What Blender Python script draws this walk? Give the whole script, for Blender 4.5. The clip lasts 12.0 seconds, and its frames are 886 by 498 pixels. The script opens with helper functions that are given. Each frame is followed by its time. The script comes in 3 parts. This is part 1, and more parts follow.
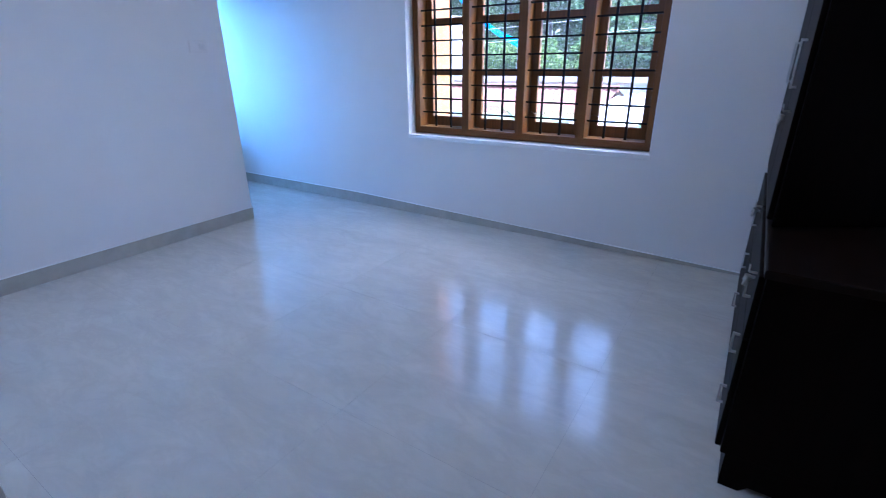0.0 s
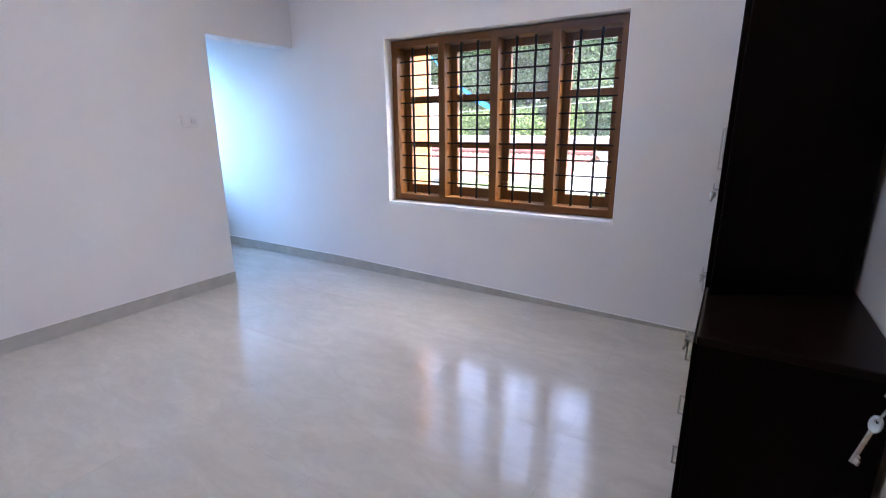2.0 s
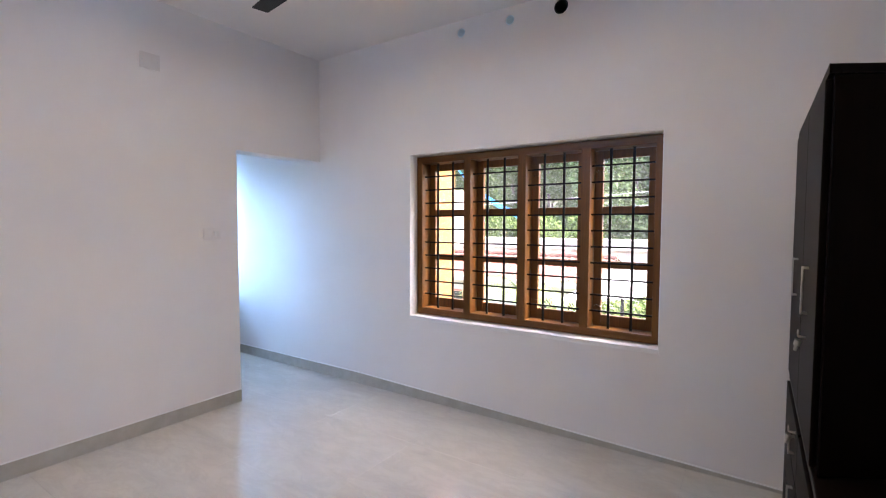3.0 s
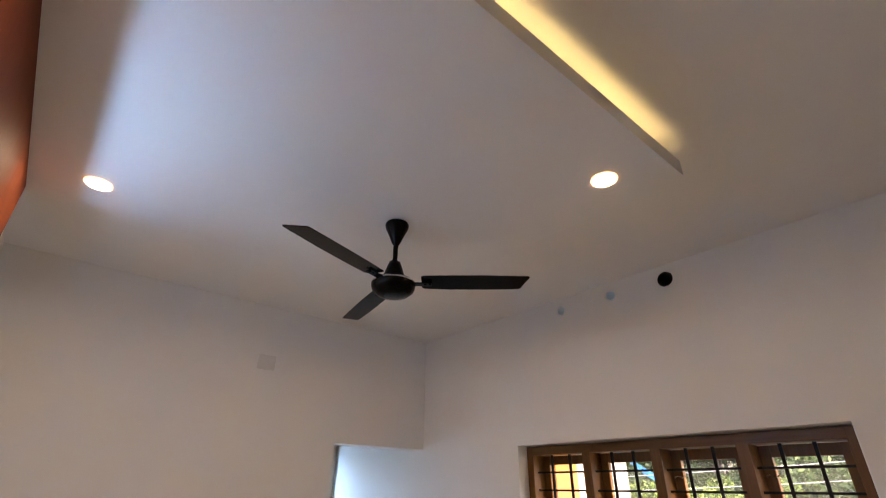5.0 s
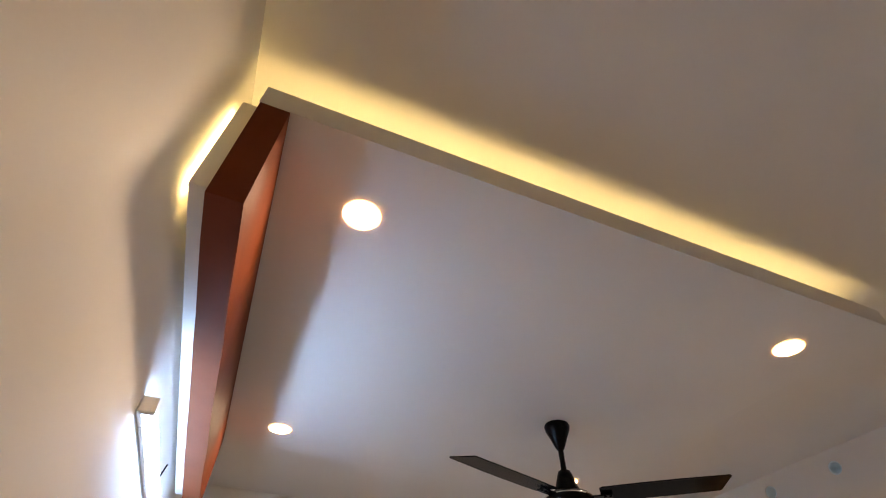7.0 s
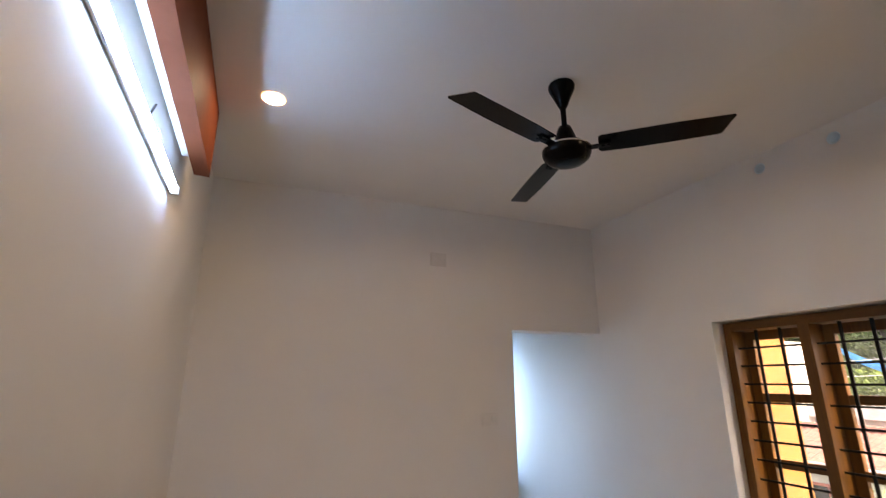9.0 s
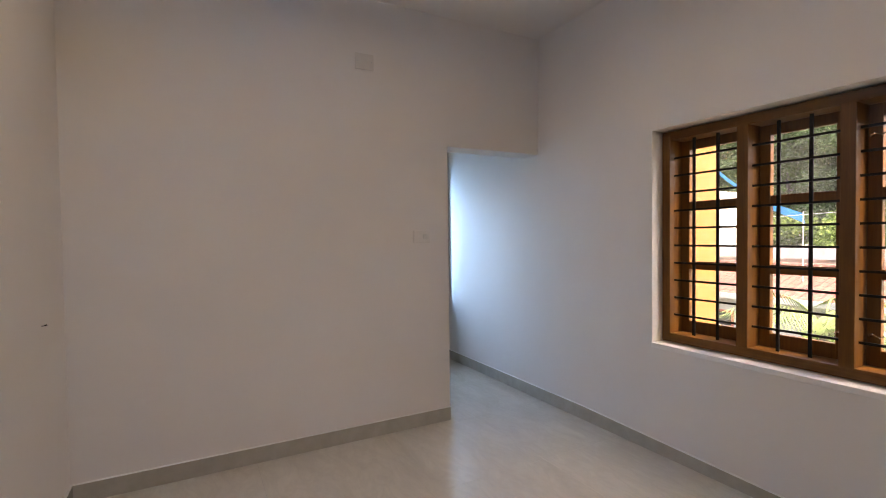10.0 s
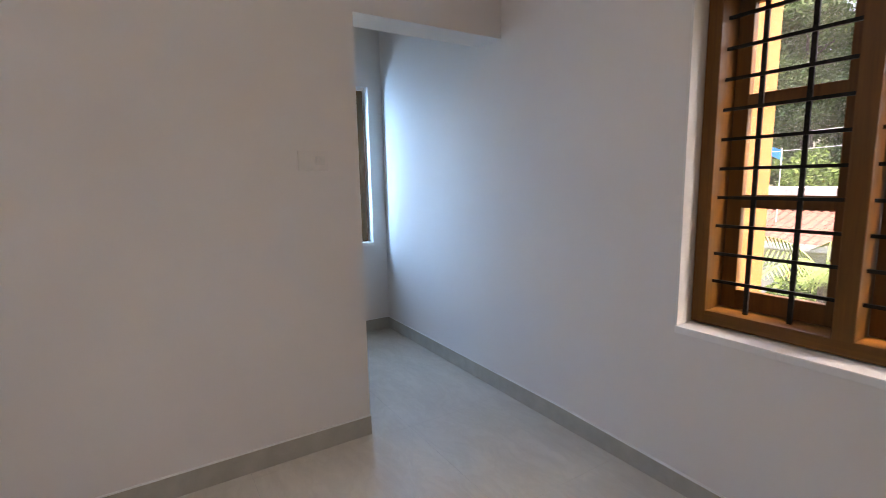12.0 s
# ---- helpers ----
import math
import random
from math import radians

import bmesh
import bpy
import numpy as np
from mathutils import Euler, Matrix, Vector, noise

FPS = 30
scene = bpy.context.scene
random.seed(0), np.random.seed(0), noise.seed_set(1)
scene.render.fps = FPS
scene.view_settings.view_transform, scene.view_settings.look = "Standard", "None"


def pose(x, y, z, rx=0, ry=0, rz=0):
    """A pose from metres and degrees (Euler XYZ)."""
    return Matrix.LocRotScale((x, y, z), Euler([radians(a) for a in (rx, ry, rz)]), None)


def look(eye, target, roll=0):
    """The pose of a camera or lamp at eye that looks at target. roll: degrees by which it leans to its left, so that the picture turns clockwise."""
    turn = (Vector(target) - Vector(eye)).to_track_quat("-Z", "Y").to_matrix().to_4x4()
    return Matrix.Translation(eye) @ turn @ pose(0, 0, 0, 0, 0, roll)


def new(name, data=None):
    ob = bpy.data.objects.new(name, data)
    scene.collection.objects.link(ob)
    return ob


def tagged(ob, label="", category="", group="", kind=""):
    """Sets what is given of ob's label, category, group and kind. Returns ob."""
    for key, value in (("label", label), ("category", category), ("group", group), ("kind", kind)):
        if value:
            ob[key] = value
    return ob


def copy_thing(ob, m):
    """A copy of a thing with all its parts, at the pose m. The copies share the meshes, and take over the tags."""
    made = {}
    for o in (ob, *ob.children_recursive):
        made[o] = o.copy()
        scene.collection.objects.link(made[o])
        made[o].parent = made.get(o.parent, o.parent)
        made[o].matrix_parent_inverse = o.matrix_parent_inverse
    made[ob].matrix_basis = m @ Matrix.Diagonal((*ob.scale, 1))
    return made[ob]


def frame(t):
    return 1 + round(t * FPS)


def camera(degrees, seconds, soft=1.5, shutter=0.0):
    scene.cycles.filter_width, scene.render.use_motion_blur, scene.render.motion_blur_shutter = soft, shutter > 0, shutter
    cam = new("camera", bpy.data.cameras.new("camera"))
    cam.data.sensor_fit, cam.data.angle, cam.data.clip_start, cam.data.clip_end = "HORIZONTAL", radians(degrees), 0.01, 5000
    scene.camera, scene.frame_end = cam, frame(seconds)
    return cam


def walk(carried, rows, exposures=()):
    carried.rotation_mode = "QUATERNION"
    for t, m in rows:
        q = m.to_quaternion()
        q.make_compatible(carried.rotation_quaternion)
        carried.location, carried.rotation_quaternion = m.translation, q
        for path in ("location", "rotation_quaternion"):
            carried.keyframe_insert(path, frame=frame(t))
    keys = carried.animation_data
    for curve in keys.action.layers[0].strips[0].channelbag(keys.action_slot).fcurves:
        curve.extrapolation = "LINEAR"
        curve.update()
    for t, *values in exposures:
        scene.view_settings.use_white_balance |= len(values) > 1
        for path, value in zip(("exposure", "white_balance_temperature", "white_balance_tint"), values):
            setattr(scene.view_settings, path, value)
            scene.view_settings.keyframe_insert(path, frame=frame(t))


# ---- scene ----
cam = camera(86.9, 12.0, soft=0.6, shutter=0.2)
PATH = [
    (0, (3.634, -3.319, 1.296), (2.616, -1.767, 0.55), -0.6),
    (0.5, (3.681, -3.323, 1.271), (2.818, -1.729, 0.426), -0.7),
    (1, (3.748, -3.346, 1.241), (2.888, -1.759, 0.38), -0.7),
    (1.5, (3.794, -3.366, 1.265), (2.856, -1.759, 0.533), -0.6),
    (2, (3.762, -3.358, 1.372), (2.746, -1.713, 0.861), -0.4),
    (2.5, (3.651, -3.282, 1.425), (2.594, -1.616, 1.093), -0.3),
    (2.7, (3.596, -3.242, 1.448), (2.531, -1.567, 1.202), -0.1),
    (4.3, (3.569, -2.794, 1.683), (2.128, -1.535, 2.265), 0.8),
    (4.5, (3.572, -2.787, 1.711), (2.129, -1.581, 2.393), 0.7),
    (5, (3.592, -2.806, 1.786), (2.228, -1.664, 2.7), 0.7),
    (5.5, (3.631, -2.866, 1.861), (2.332, -1.813, 2.959), 1.0),
    (6, (3.648, -2.898, 1.902), (2.384, -2.015, 3.176), 1.2),
    (6.5, (3.66, -2.956, 1.946), (2.437, -2.288, 3.381), 1.4),
    (6.7, (3.663, -2.974, 1.952), (2.439, -2.406, 3.429), 1.5),
    (8.3, (3.467, -2.938, 1.798), (1.756, -2.528, 2.748), 0.1),
    (8.5, (3.443, -2.926, 1.763), (1.695, -2.467, 2.619), 0.1),
    (9, (3.388, -2.841, 1.689), (1.6, -2.132, 2.236), 0.0),
    (9.2, (3.36, -2.8, 1.656), (1.577, -1.995, 2.071), -0.1),
    (9.5, (3.29, -2.755, 1.54), (1.497, -1.888, 1.712), -0.3),
    (10, (3.137, -2.624, 1.412), (1.377, -1.676, 1.36), -0.7),
    (10.5, (2.98, -2.425, 1.325), (1.273, -1.4, 1.173), -0.8),
    (11, (2.755, -2.175, 1.295), (1.098, -1.073, 1.09), -0.6),
    (11.5, (2.481, -1.971, 1.3), (0.827, -0.874, 1.05), -0.9),
    (12, (2.167, -1.788, 1.312), (0.495, -0.729, 1.024), -1.1),
]
walk(cam, [(t, look(eye, target, roll)) for t, eye, target, roll in PATH], exposures=[
    (0.0, 3.6, 4420, 13), (0.5, 3.65, 4750, 14), (1.5, 3.87, 5500, 17), (2.5, 4.02, 6100, 18), (4.4, 3.42, 7750, 21), (5.8, 3.45, 8400, 22), (8.3, 3.25, 8500, 21), (9.5, 3.16, 8100, 20), (10.8, 3.16, 7750, 19), (12.0, 3.12, 7450, 18)])

# ---- light: bright overcast daylight, room lamps lit ----
world = bpy.data.worlds.new("sky")
scene.world = world
world.use_nodes = True
wn = world.node_tree
sky = wn.nodes.new("ShaderNodeTexSky")
sky.sky_type = "NISHITA"
sky.sun_disc = False
sky.sun_elevation, sky.sun_rotation = radians(62), radians(68)
sky.air_density, sky.dust_density = 1.0, 6.0
wn.links.new(sky.outputs["Color"], wn.nodes["Background"].inputs["Color"])
wn.nodes["Background"].inputs["Strength"].default_value = 0.15
sun = new("sun", bpy.data.lights.new("sun", "SUN"))
sun.data.energy, sun.data.angle, sun.data.color = 0.6, radians(20), (1.0, 0.96, 0.9)
sun.matrix_world = look((9.86, 3.98, 20), (0, 0, 0))

alcove_sky = new("alcove_sky", bpy.data.lights.new("alcove_sky", "AREA"))
alcove_sky.data.shape, alcove_sky.data.size, alcove_sky.data.size_y = "RECTANGLE", 0.26, 1.1
alcove_sky.data.energy, alcove_sky.data.color, alcove_sky.data.spread = 2.7, (0.25, 0.555, 1.0), radians(135)
alcove_sky.matrix_world = look((-1.93, -0.80, 1.42), (-1.62, 0.0, 1.14))

# plan of the room in metres
CEIL_Z = 3.072                  # flat ceiling
PANEL, PANEL_TOP = 2.926, 3.0   # hung ceiling panel
ROOM_X = 4.205
PX0, PX1, PY0, PY1 = 1.157, 3.032, -3.178, -1.072
SOUTH = -3.225                  # wall with the tube light and the doorway


# ---- materials ----
def mat(name, colour, rough=0.5, metal=0.0, spec=0.5):
    m = bpy.data.materials.new(name)
    m.use_nodes = True
    b = m.node_tree.nodes["Principled BSDF"]
    b.inputs["Base Color"].default_value = (*colour, 1)
    b.inputs["Roughness"].default_value = rough
    b.inputs["Metallic"].default_value = metal
    b.inputs["Specular IOR Level"].default_value = spec
    return m


def node(m, kind, **inputs):
    n = m.node_tree.nodes.new(kind)
    for k, v in inputs.items():
        n.inputs[k.replace("_", " ")].default_value = v
    return n


def link(m, a, b):
    m.node_tree.links.new(a, b)


def coords(m, scale=(1, 1, 1)):
    t = m.node_tree.nodes.new("ShaderNodeTexCoord")
    mp = m.node_tree.nodes.new("ShaderNodeMapping")
    mp.inputs["Scale"].default_value = scale
    link(m, t.outputs["Object"], mp.inputs["Vector"])
    return mp.outputs["Vector"]


def ramp(m, fac, stops):
    r = m.node_tree.nodes.new("ShaderNodeValToRGB")
    e = r.color_ramp.elements
    while len(e) < len(stops):
        e.new(0.5)
    for el, (p, c) in zip(e, stops):
        el.position, el.color = p, (*c, 1)
    link(m, fac, r.inputs["Fac"])
    return r.outputs["Color"]


def bump(m, height, strength, dist):
    b = node(m, "ShaderNodeBump", Strength=strength, Distance=dist)
    link(m, height, b.inputs["Height"])
    link(m, b.outputs["Normal"], m.node_tree.nodes["Principled BSDF"].inputs["Normal"])


def base(m, colour_out):
    link(m, colour_out, m.node_tree.nodes["Principled BSDF"].inputs["Base Color"])


def noisy(name, c1, c2, rough, scale, detail=6.0, stretch=(1, 1, 1), bumps=0.1, dist=0.002, metal=0.0, spec=0.5, lo=0.35, hi=0.65):
    m = mat(name, c1, rough, metal, spec)
    v = coords(m, stretch)
    n = node(m, "ShaderNodeTexNoise", Scale=scale, Detail=detail, Roughness=0.6)
    link(m, v, n.inputs["Vector"])
    base(m, ramp(m, n.outputs["Fac"], [(lo, c1), (hi, c2)]))
    if bumps:
        bump(m, n.outputs["Fac"], bumps, dist)
    return m


def paint(name, c):
    """Emulsion on plaster: slight roller texture, slow unevenness of tone."""
    m = mat(name, c, 0.62, 0, 0.35)
    v = coords(m)
    big = node(m, "ShaderNodeTexNoise", Scale=1.3, Detail=3.0)
    fine = node(m, "ShaderNodeTexNoise", Scale=160.0, Detail=3.0)
    mid = node(m, "ShaderNodeTexNoise", Scale=7.0, Detail=5.0)
    for n in (big, fine, mid):
        link(m, v, n.inputs["Vector"])
    base(m, ramp(m, big.outputs["Fac"], [(0.3, tuple(k * 0.955 for k in c)), (0.7, c)]))
    mix = node(m, "ShaderNodeMath")
    mix.operation = "MULTIPLY_ADD"
    link(m, mid.outputs["Fac"], mix.inputs[0])
    mix.inputs[1].default_value = 4.0
    link(m, fine.outputs["Fac"], mix.inputs[2])
    bump(m, mix.outputs["Value"], 0.12, 0.0015)
    return m


def timber(name, dark, light, rough, axis, spec=0.5):
    """Grain running along one axis."""
    m = mat(name, dark, rough, 0, spec)
    s = [26.0, 26.0, 26.0]
    s[axis] = 1.4
    v = coords(m, s)
    n = node(m, "ShaderNodeTexNoise", Scale=1.6, Detail=7.0, Roughness=0.65, Distortion=0.6)
    link(m, v, n.inputs["Vector"])
    base(m, ramp(m, n.outputs["Fac"], [(0.3, dark), (0.7, light)]))
    bump(m, n.outputs["Fac"], 0.08, 0.001)
    return m


def tile_floor(name, c1, c2, vein):
    """Polished vitrified tile with a faint cloudy vein."""
    m = mat(name, c1, 0.2, 0, 0.75)
    geo = m.node_tree.nodes.new("ShaderNodeNewGeometry")
    mp = m.node_tree.nodes.new("ShaderNodeMapping")
    mp.inputs["Rotation"].default_value = (0, 0, radians(38))
    mp.inputs["Scale"].default_value = (0.8, 1.9, 1.0)
    link(m, geo.outputs["Position"], mp.inputs["Vector"])
    a = node(m, "ShaderNodeTexNoise", Scale=2.2, Detail=6.0, Roughness=0.62, Distortion=0.8)
    b = node(m, "ShaderNodeTexNoise", Scale=4.5, Detail=5.0, Roughness=0.65, Distortion=0.6)
    for n in (a, b):
        link(m, mp.outputs["Vector"], n.inputs["Vector"])
    col = ramp(m, a.outputs["Fac"], [(0.25, c1), (0.75, c2)])
    mask = ramp(m, b.outputs["Fac"], [(0.42, (0, 0, 0)), (0.52, (0.20, 0.20, 0.20)), (0.60, (0, 0, 0))])
    mx = m.node_tree.nodes.new("ShaderNodeMixRGB")
    mx.inputs["Color2"].default_value = (*vein, 1)
    link(m, mask, mx.inputs["Fac"])
    link(m, col, mx.inputs["Color1"])
    base(m, mx.outputs["Color"])
    rr = ramp(m, a.outputs["Fac"], [(0.3, (0.135,) * 3), (0.7, (0.18,) * 3)])
    link(m, rr, m.node_tree.nodes["Principled BSDF"].inputs["Roughness"])
    return m


def glow(name, colour, strength):
    m = mat(name, (0.9, 0.9, 0.9), 0.4)
    b = m.node_tree.nodes["Principled BSDF"]
    b.inputs["Emission Color"].default_value = (*colour, 1)
    b.inputs["Emission Strength"].default_value = strength
    return m


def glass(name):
    """Clear pane; a faint translucent layer adds haze over the view."""
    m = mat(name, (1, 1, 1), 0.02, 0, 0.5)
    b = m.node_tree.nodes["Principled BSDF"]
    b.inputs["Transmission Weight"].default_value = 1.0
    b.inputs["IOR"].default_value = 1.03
    haze_veil = node(m, "ShaderNodeBsdfTranslucent", Color=(0.80, 0.80, 0.78, 1))
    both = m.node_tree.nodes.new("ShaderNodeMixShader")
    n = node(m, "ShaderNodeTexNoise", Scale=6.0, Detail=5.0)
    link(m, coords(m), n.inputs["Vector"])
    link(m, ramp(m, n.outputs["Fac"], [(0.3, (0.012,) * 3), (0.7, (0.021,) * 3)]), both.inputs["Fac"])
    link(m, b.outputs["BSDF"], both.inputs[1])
    link(m, haze_veil.outputs["BSDF"], both.inputs[2])
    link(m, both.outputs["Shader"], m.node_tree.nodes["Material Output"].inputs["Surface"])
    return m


WALL = paint("white_emulsion", (0.82, 0.785, 0.75))
CEIL = paint("ceiling_emulsion", (0.82, 0.785, 0.75))
REVEAL = paint("reveal_emulsion", (0.86, 0.845, 0.82))
TILE = tile_floor("cream_vitrified_tile", (0.55, 0.515, 0.445), (0.68, 0.64, 0.56), (0.44, 0.405, 0.34))
SKIRT = noisy("skirting_tile", (0.42, 0.395, 0.34), (0.48, 0.455, 0.395), 0.25, 9, bumps=0)
GROUT = noisy("grout", (0.36, 0.34, 0.30), (0.44, 0.42, 0.38), 0.7, 60)
TEAK = timber("varnished_teak", (0.100, 0.037, 0.005), (0.175, 0.070, 0.011), 0.4, 2, 0.35)
TEAKX = timber("varnished_teak_across", (0.100, 0.037, 0.005), (0.175, 0.070, 0.011), 0.4, 0, 0.35)
DOORWOOD = timber("golden_door_wood", (0.27, 0.115, 0.018), (0.36, 0.165, 0.032), 0.35, 2)
IRON = noisy("black_painted_iron", (0.008, 0.008, 0.008), (0.02, 0.018, 0.016), 0.5, 40, spec=0.15)
STEEL = noisy("brushed_steel", (0.55, 0.54, 0.52), (0.66, 0.65, 0.63), 0.3, 90, metal=1.0, bumps=0.03)
KEYMETAL = noisy("nickel_key", (0.50, 0.48, 0.44), (0.68, 0.66, 0.62), 0.35, 60, metal=1.0, bumps=0.03)
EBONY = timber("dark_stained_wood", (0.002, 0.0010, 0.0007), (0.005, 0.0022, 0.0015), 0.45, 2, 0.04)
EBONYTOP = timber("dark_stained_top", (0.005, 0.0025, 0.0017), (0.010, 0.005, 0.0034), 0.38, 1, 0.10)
MAROON = noisy("maroon_paint", (0.165, 0.040, 0.017), (0.19, 0.048, 0.022), 0.6, 5, bumps=0.05, spec=0.05)
FANBLACK = noisy("gloss_black_enamel", (0.003, 0.0026, 0.0022), (0.006, 0.005, 0.0042), 0.22, 12, bumps=0, spec=0.07)
CHROME = mat("chrome_trim", (0.7, 0.7, 0.7), 0.15, 1.0)
PVC = noisy("white_plastic", (0.72, 0.70, 0.67), (0.76, 0.74, 0.71), 0.35, 20, bumps=0)
IVORY = noisy("ivory_plastic", (0.77, 0.735, 0.70), (0.80, 0.765, 0.73), 0.4, 20, bumps=0)
# blue skylight inside the open vents is put into this colour
PIPE = noisy("skylight_tinted_pipe", (0.76, 0.88, 0.94), (0.80, 0.91, 0.96), 0.3, 20, bumps=0, spec=0.5)
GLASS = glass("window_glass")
DOWN = glow("downlight_glow", (1.0, 0.84, 0.62), 17.5)
# rim is no lamp: its glow stands in for bloom around the discs
RIM_BLOOM = glow("rim_bloom_glow", (1.0, 0.50, 0.20), 0.6)
TUBE = glow("tube_glow", (0.26, 0.54, 1.0), 6.8)
SLOT = glow("slot_strip_glow", (1.0, 0.82, 0.36), 2.2)
PLATE = noisy("ivory_cover_plastic", (0.68, 0.64, 0.60), (0.71, 0.67, 0.63), 0.4, 20, bumps=0)
STRIP = glow("led_strip_glow", (1.0, 0.86, 0.40), 1.25)


# ---- building blocks ----
def box_bm(bm, x0, x1, y0, y1, z0, z1, bevel=0.0):
    r = bmesh.ops.create_cube(bm, size=1.0)
    bmesh.ops.scale(bm, vec=(x1 - x0, y1 - y0, z1 - z0), verts=r["verts"])
    bmesh.ops.translate(bm, vec=((x0 + x1) / 2, (y0 + y1) / 2, (z0 + z1) / 2), verts=r["verts"])
    if bevel:
        edges = list({e for v in r["verts"] for e in v.link_edges})
        bmesh.ops.bevel(bm, geom=edges, offset=bevel, segments=2, affect="EDGES", profile=0.6)


def cyl_bm(bm, p, q, r1, r2=None, seg=20, caps=True):
    p, q = Vector(p), Vector(q)
    r = bmesh.ops.create_cone(bm, cap_ends=caps, segments=seg, radius1=r1, radius2=r1 if r2 is None else r2, depth=(q - p).length)
    m = Matrix.Translation((p + q) / 2) @ (q - p).to_track_quat("Z", "Y").to_matrix().to_4x4()
    bmesh.ops.transform(bm, matrix=m, verts=r["verts"])


def lathe_bm(bm, profile, centre, seg=40):
    """Turn (radius, height) pairs round a vertical axis through centre."""
    cx, cy, cz = centre
    rings = []
    for r, z in profile:
        rings.append([bm.verts.new((cx + r * math.cos(2 * math.pi * i / seg), cy + r * math.sin(2 * math.pi * i / seg), cz + z)) for i in range(seg)])
    for a, b in zip(rings, rings[1:]):
        for i in range(seg):
            bm.faces.new((a[i], a[(i + 1) % seg], b[(i + 1) % seg], b[i]))
    bm.faces.new(rings[0][::-1])
    bm.faces.new(rings[-1])
    bmesh.ops.recalc_face_normals(bm, faces=bm.faces)


def prism_bm(bm, outline, axis, a, b):
    """Extrude a polygon, given in the other two axes, from a to b along axis (0, 1 or 2)."""
    def at(p, d):
        v = list(p)
        v.insert(axis, d)
        return bm.verts.new(v)
    one, two = [at(p, a) for p in outline], [at(p, b) for p in outline]
    bm.faces.new(one)
    bm.faces.new(two[::-1])
    for i in range(len(outline)):
        j = (i + 1) % len(outline)
        bm.faces.new((one[j], one[i], two[i], two[j]))
    bmesh.ops.recalc_face_normals(bm, faces=bm.faces)


def finish(name, bm, material, smooth=False):
    me = bpy.data.meshes.new(name)
    bm.to_mesh(me)
    bm.free()
    me.materials.append(material)
    if smooth:
        for p in me.polygons:
            p.use_smooth = True
        me.set_sharp_from_angle(angle=radians(40))
    return new(name, me)


def part(name, bm, material, parent, label="", smooth=False):
    ob = finish(name, bm, material, smooth)
    ob.parent = parent
    if label:
        tagged(ob, label)
    return ob


def box_part(name, dims, material, parent, bevel=0.0, label=""):
    bm = bmesh.new()
    box_bm(bm, *dims, bevel)
    return part(name, bm, material, parent, label)


def thing(name, at, label, category, group="", kind=""):
    ob = new(name)
    ob.empty_display_size = 0.1
    ob.matrix_world = pose(*at)
    return tagged(ob, label, category, group, kind)


def solid(name, boxes, material, label="", category="", kind="structure"):
    bm = bmesh.new()
    for b in boxes:
        box_bm(bm, *b)
    return tagged(finish(name, bm, material), label, category, kind=kind)


# ---- the room: walls, floor, ceiling ----
WX0, WX1, WZ0, WZ1 = 1.11, 3.090, 0.697, 2.076     # opening of the large window
OUT = 0.23                                       # outer face of the window wall
HOLES = [(1.62, 2.98, 0.036), (2.036, 2.98, 0.036), (2.42, 2.98, 0.05)]     # x, z and radius of the vents


def window_wall():
    bm = bmesh.new()
    top = 3.45
    for b in ((-1.80, WX0, 0, OUT, -0.1, top), (WX1, ROOM_X + 0.2, 0, OUT, -0.1, top), (WX0, WX1, 0, OUT, -0.1, WZ0)):
        box_bm(bm, *b)
    # strip over the window, pierced by three round vents
    strip = [WX0] + [x for h, _, _ in HOLES for x in (h - 0.09, h + 0.09)] + [WX1]
    z0, z1 = 2.98 - 0.09, 2.98 + 0.09
    box_bm(bm, WX0, WX1, 0, OUT, WZ1, z0)
    box_bm(bm, WX0, WX1, 0, OUT, z1, top)
    for i in range(0, len(strip), 2):
        box_bm(bm, strip[i], strip[i + 1], 0, OUT, z0, z1)
    for hx, hz, hr in HOLES:
        seg = 32
        for y in (0, OUT):
            inner = [bm.verts.new((hx + hr * math.cos(2 * math.pi * i / seg), y, hz + hr * math.sin(2 * math.pi * i / seg))) for i in range(seg)]
            outer = []
            for i in range(seg):
                c, s = math.cos(2 * math.pi * i / seg), math.sin(2 * math.pi * i / seg)
                k = max(abs(c), abs(s))
                outer.append(bm.verts.new((hx + 0.09 * c / k, y, 2.98 + 0.09 * s / k)))
            for i in range(seg):
                j = (i + 1) % seg
                bm.faces.new((inner[i], inner[j], outer[j], outer[i]))
            if y == 0:
                front = inner
            else:
                for i in range(seg):
                    j = (i + 1) % seg
                    bm.faces.new((front[i], front[j], inner[j], inner[i]))
    return tagged(finish("wall_north", bm, WALL), "white painted plaster wall with a large window opening", "wall", kind="structure")


window_wall()

OPY, OPZ, TH = -0.889, 2.10, 0.20
solid("wall_west", [(-TH, 0, SOUTH, OPY, -0.1, 3.4), (-TH, 0, OPY, 0, OPZ, 3.4)], WALL, "white painted wall with an opening to a dressing alcove", "wall")

DX0, LOBBY, HEAD = 2.50, -3.66, 1.60     # edge, back and head of the recess by the door


solid("wall_south", [(-TH, DX0, LOBBY - 0.15, SOUTH, -0.1, 3.4), (DX0, ROOM_X, LOBBY, SOUTH, HEAD, 3.4)], WALL, "white painted wall with a tube light over the door recess", "wall")
solid("wall_east", [(ROOM_X, ROOM_X + 0.2, LOBBY + 0.001, 0, -0.1, 3.4)], WALL, "white painted wall behind the wardrobe", "wall")
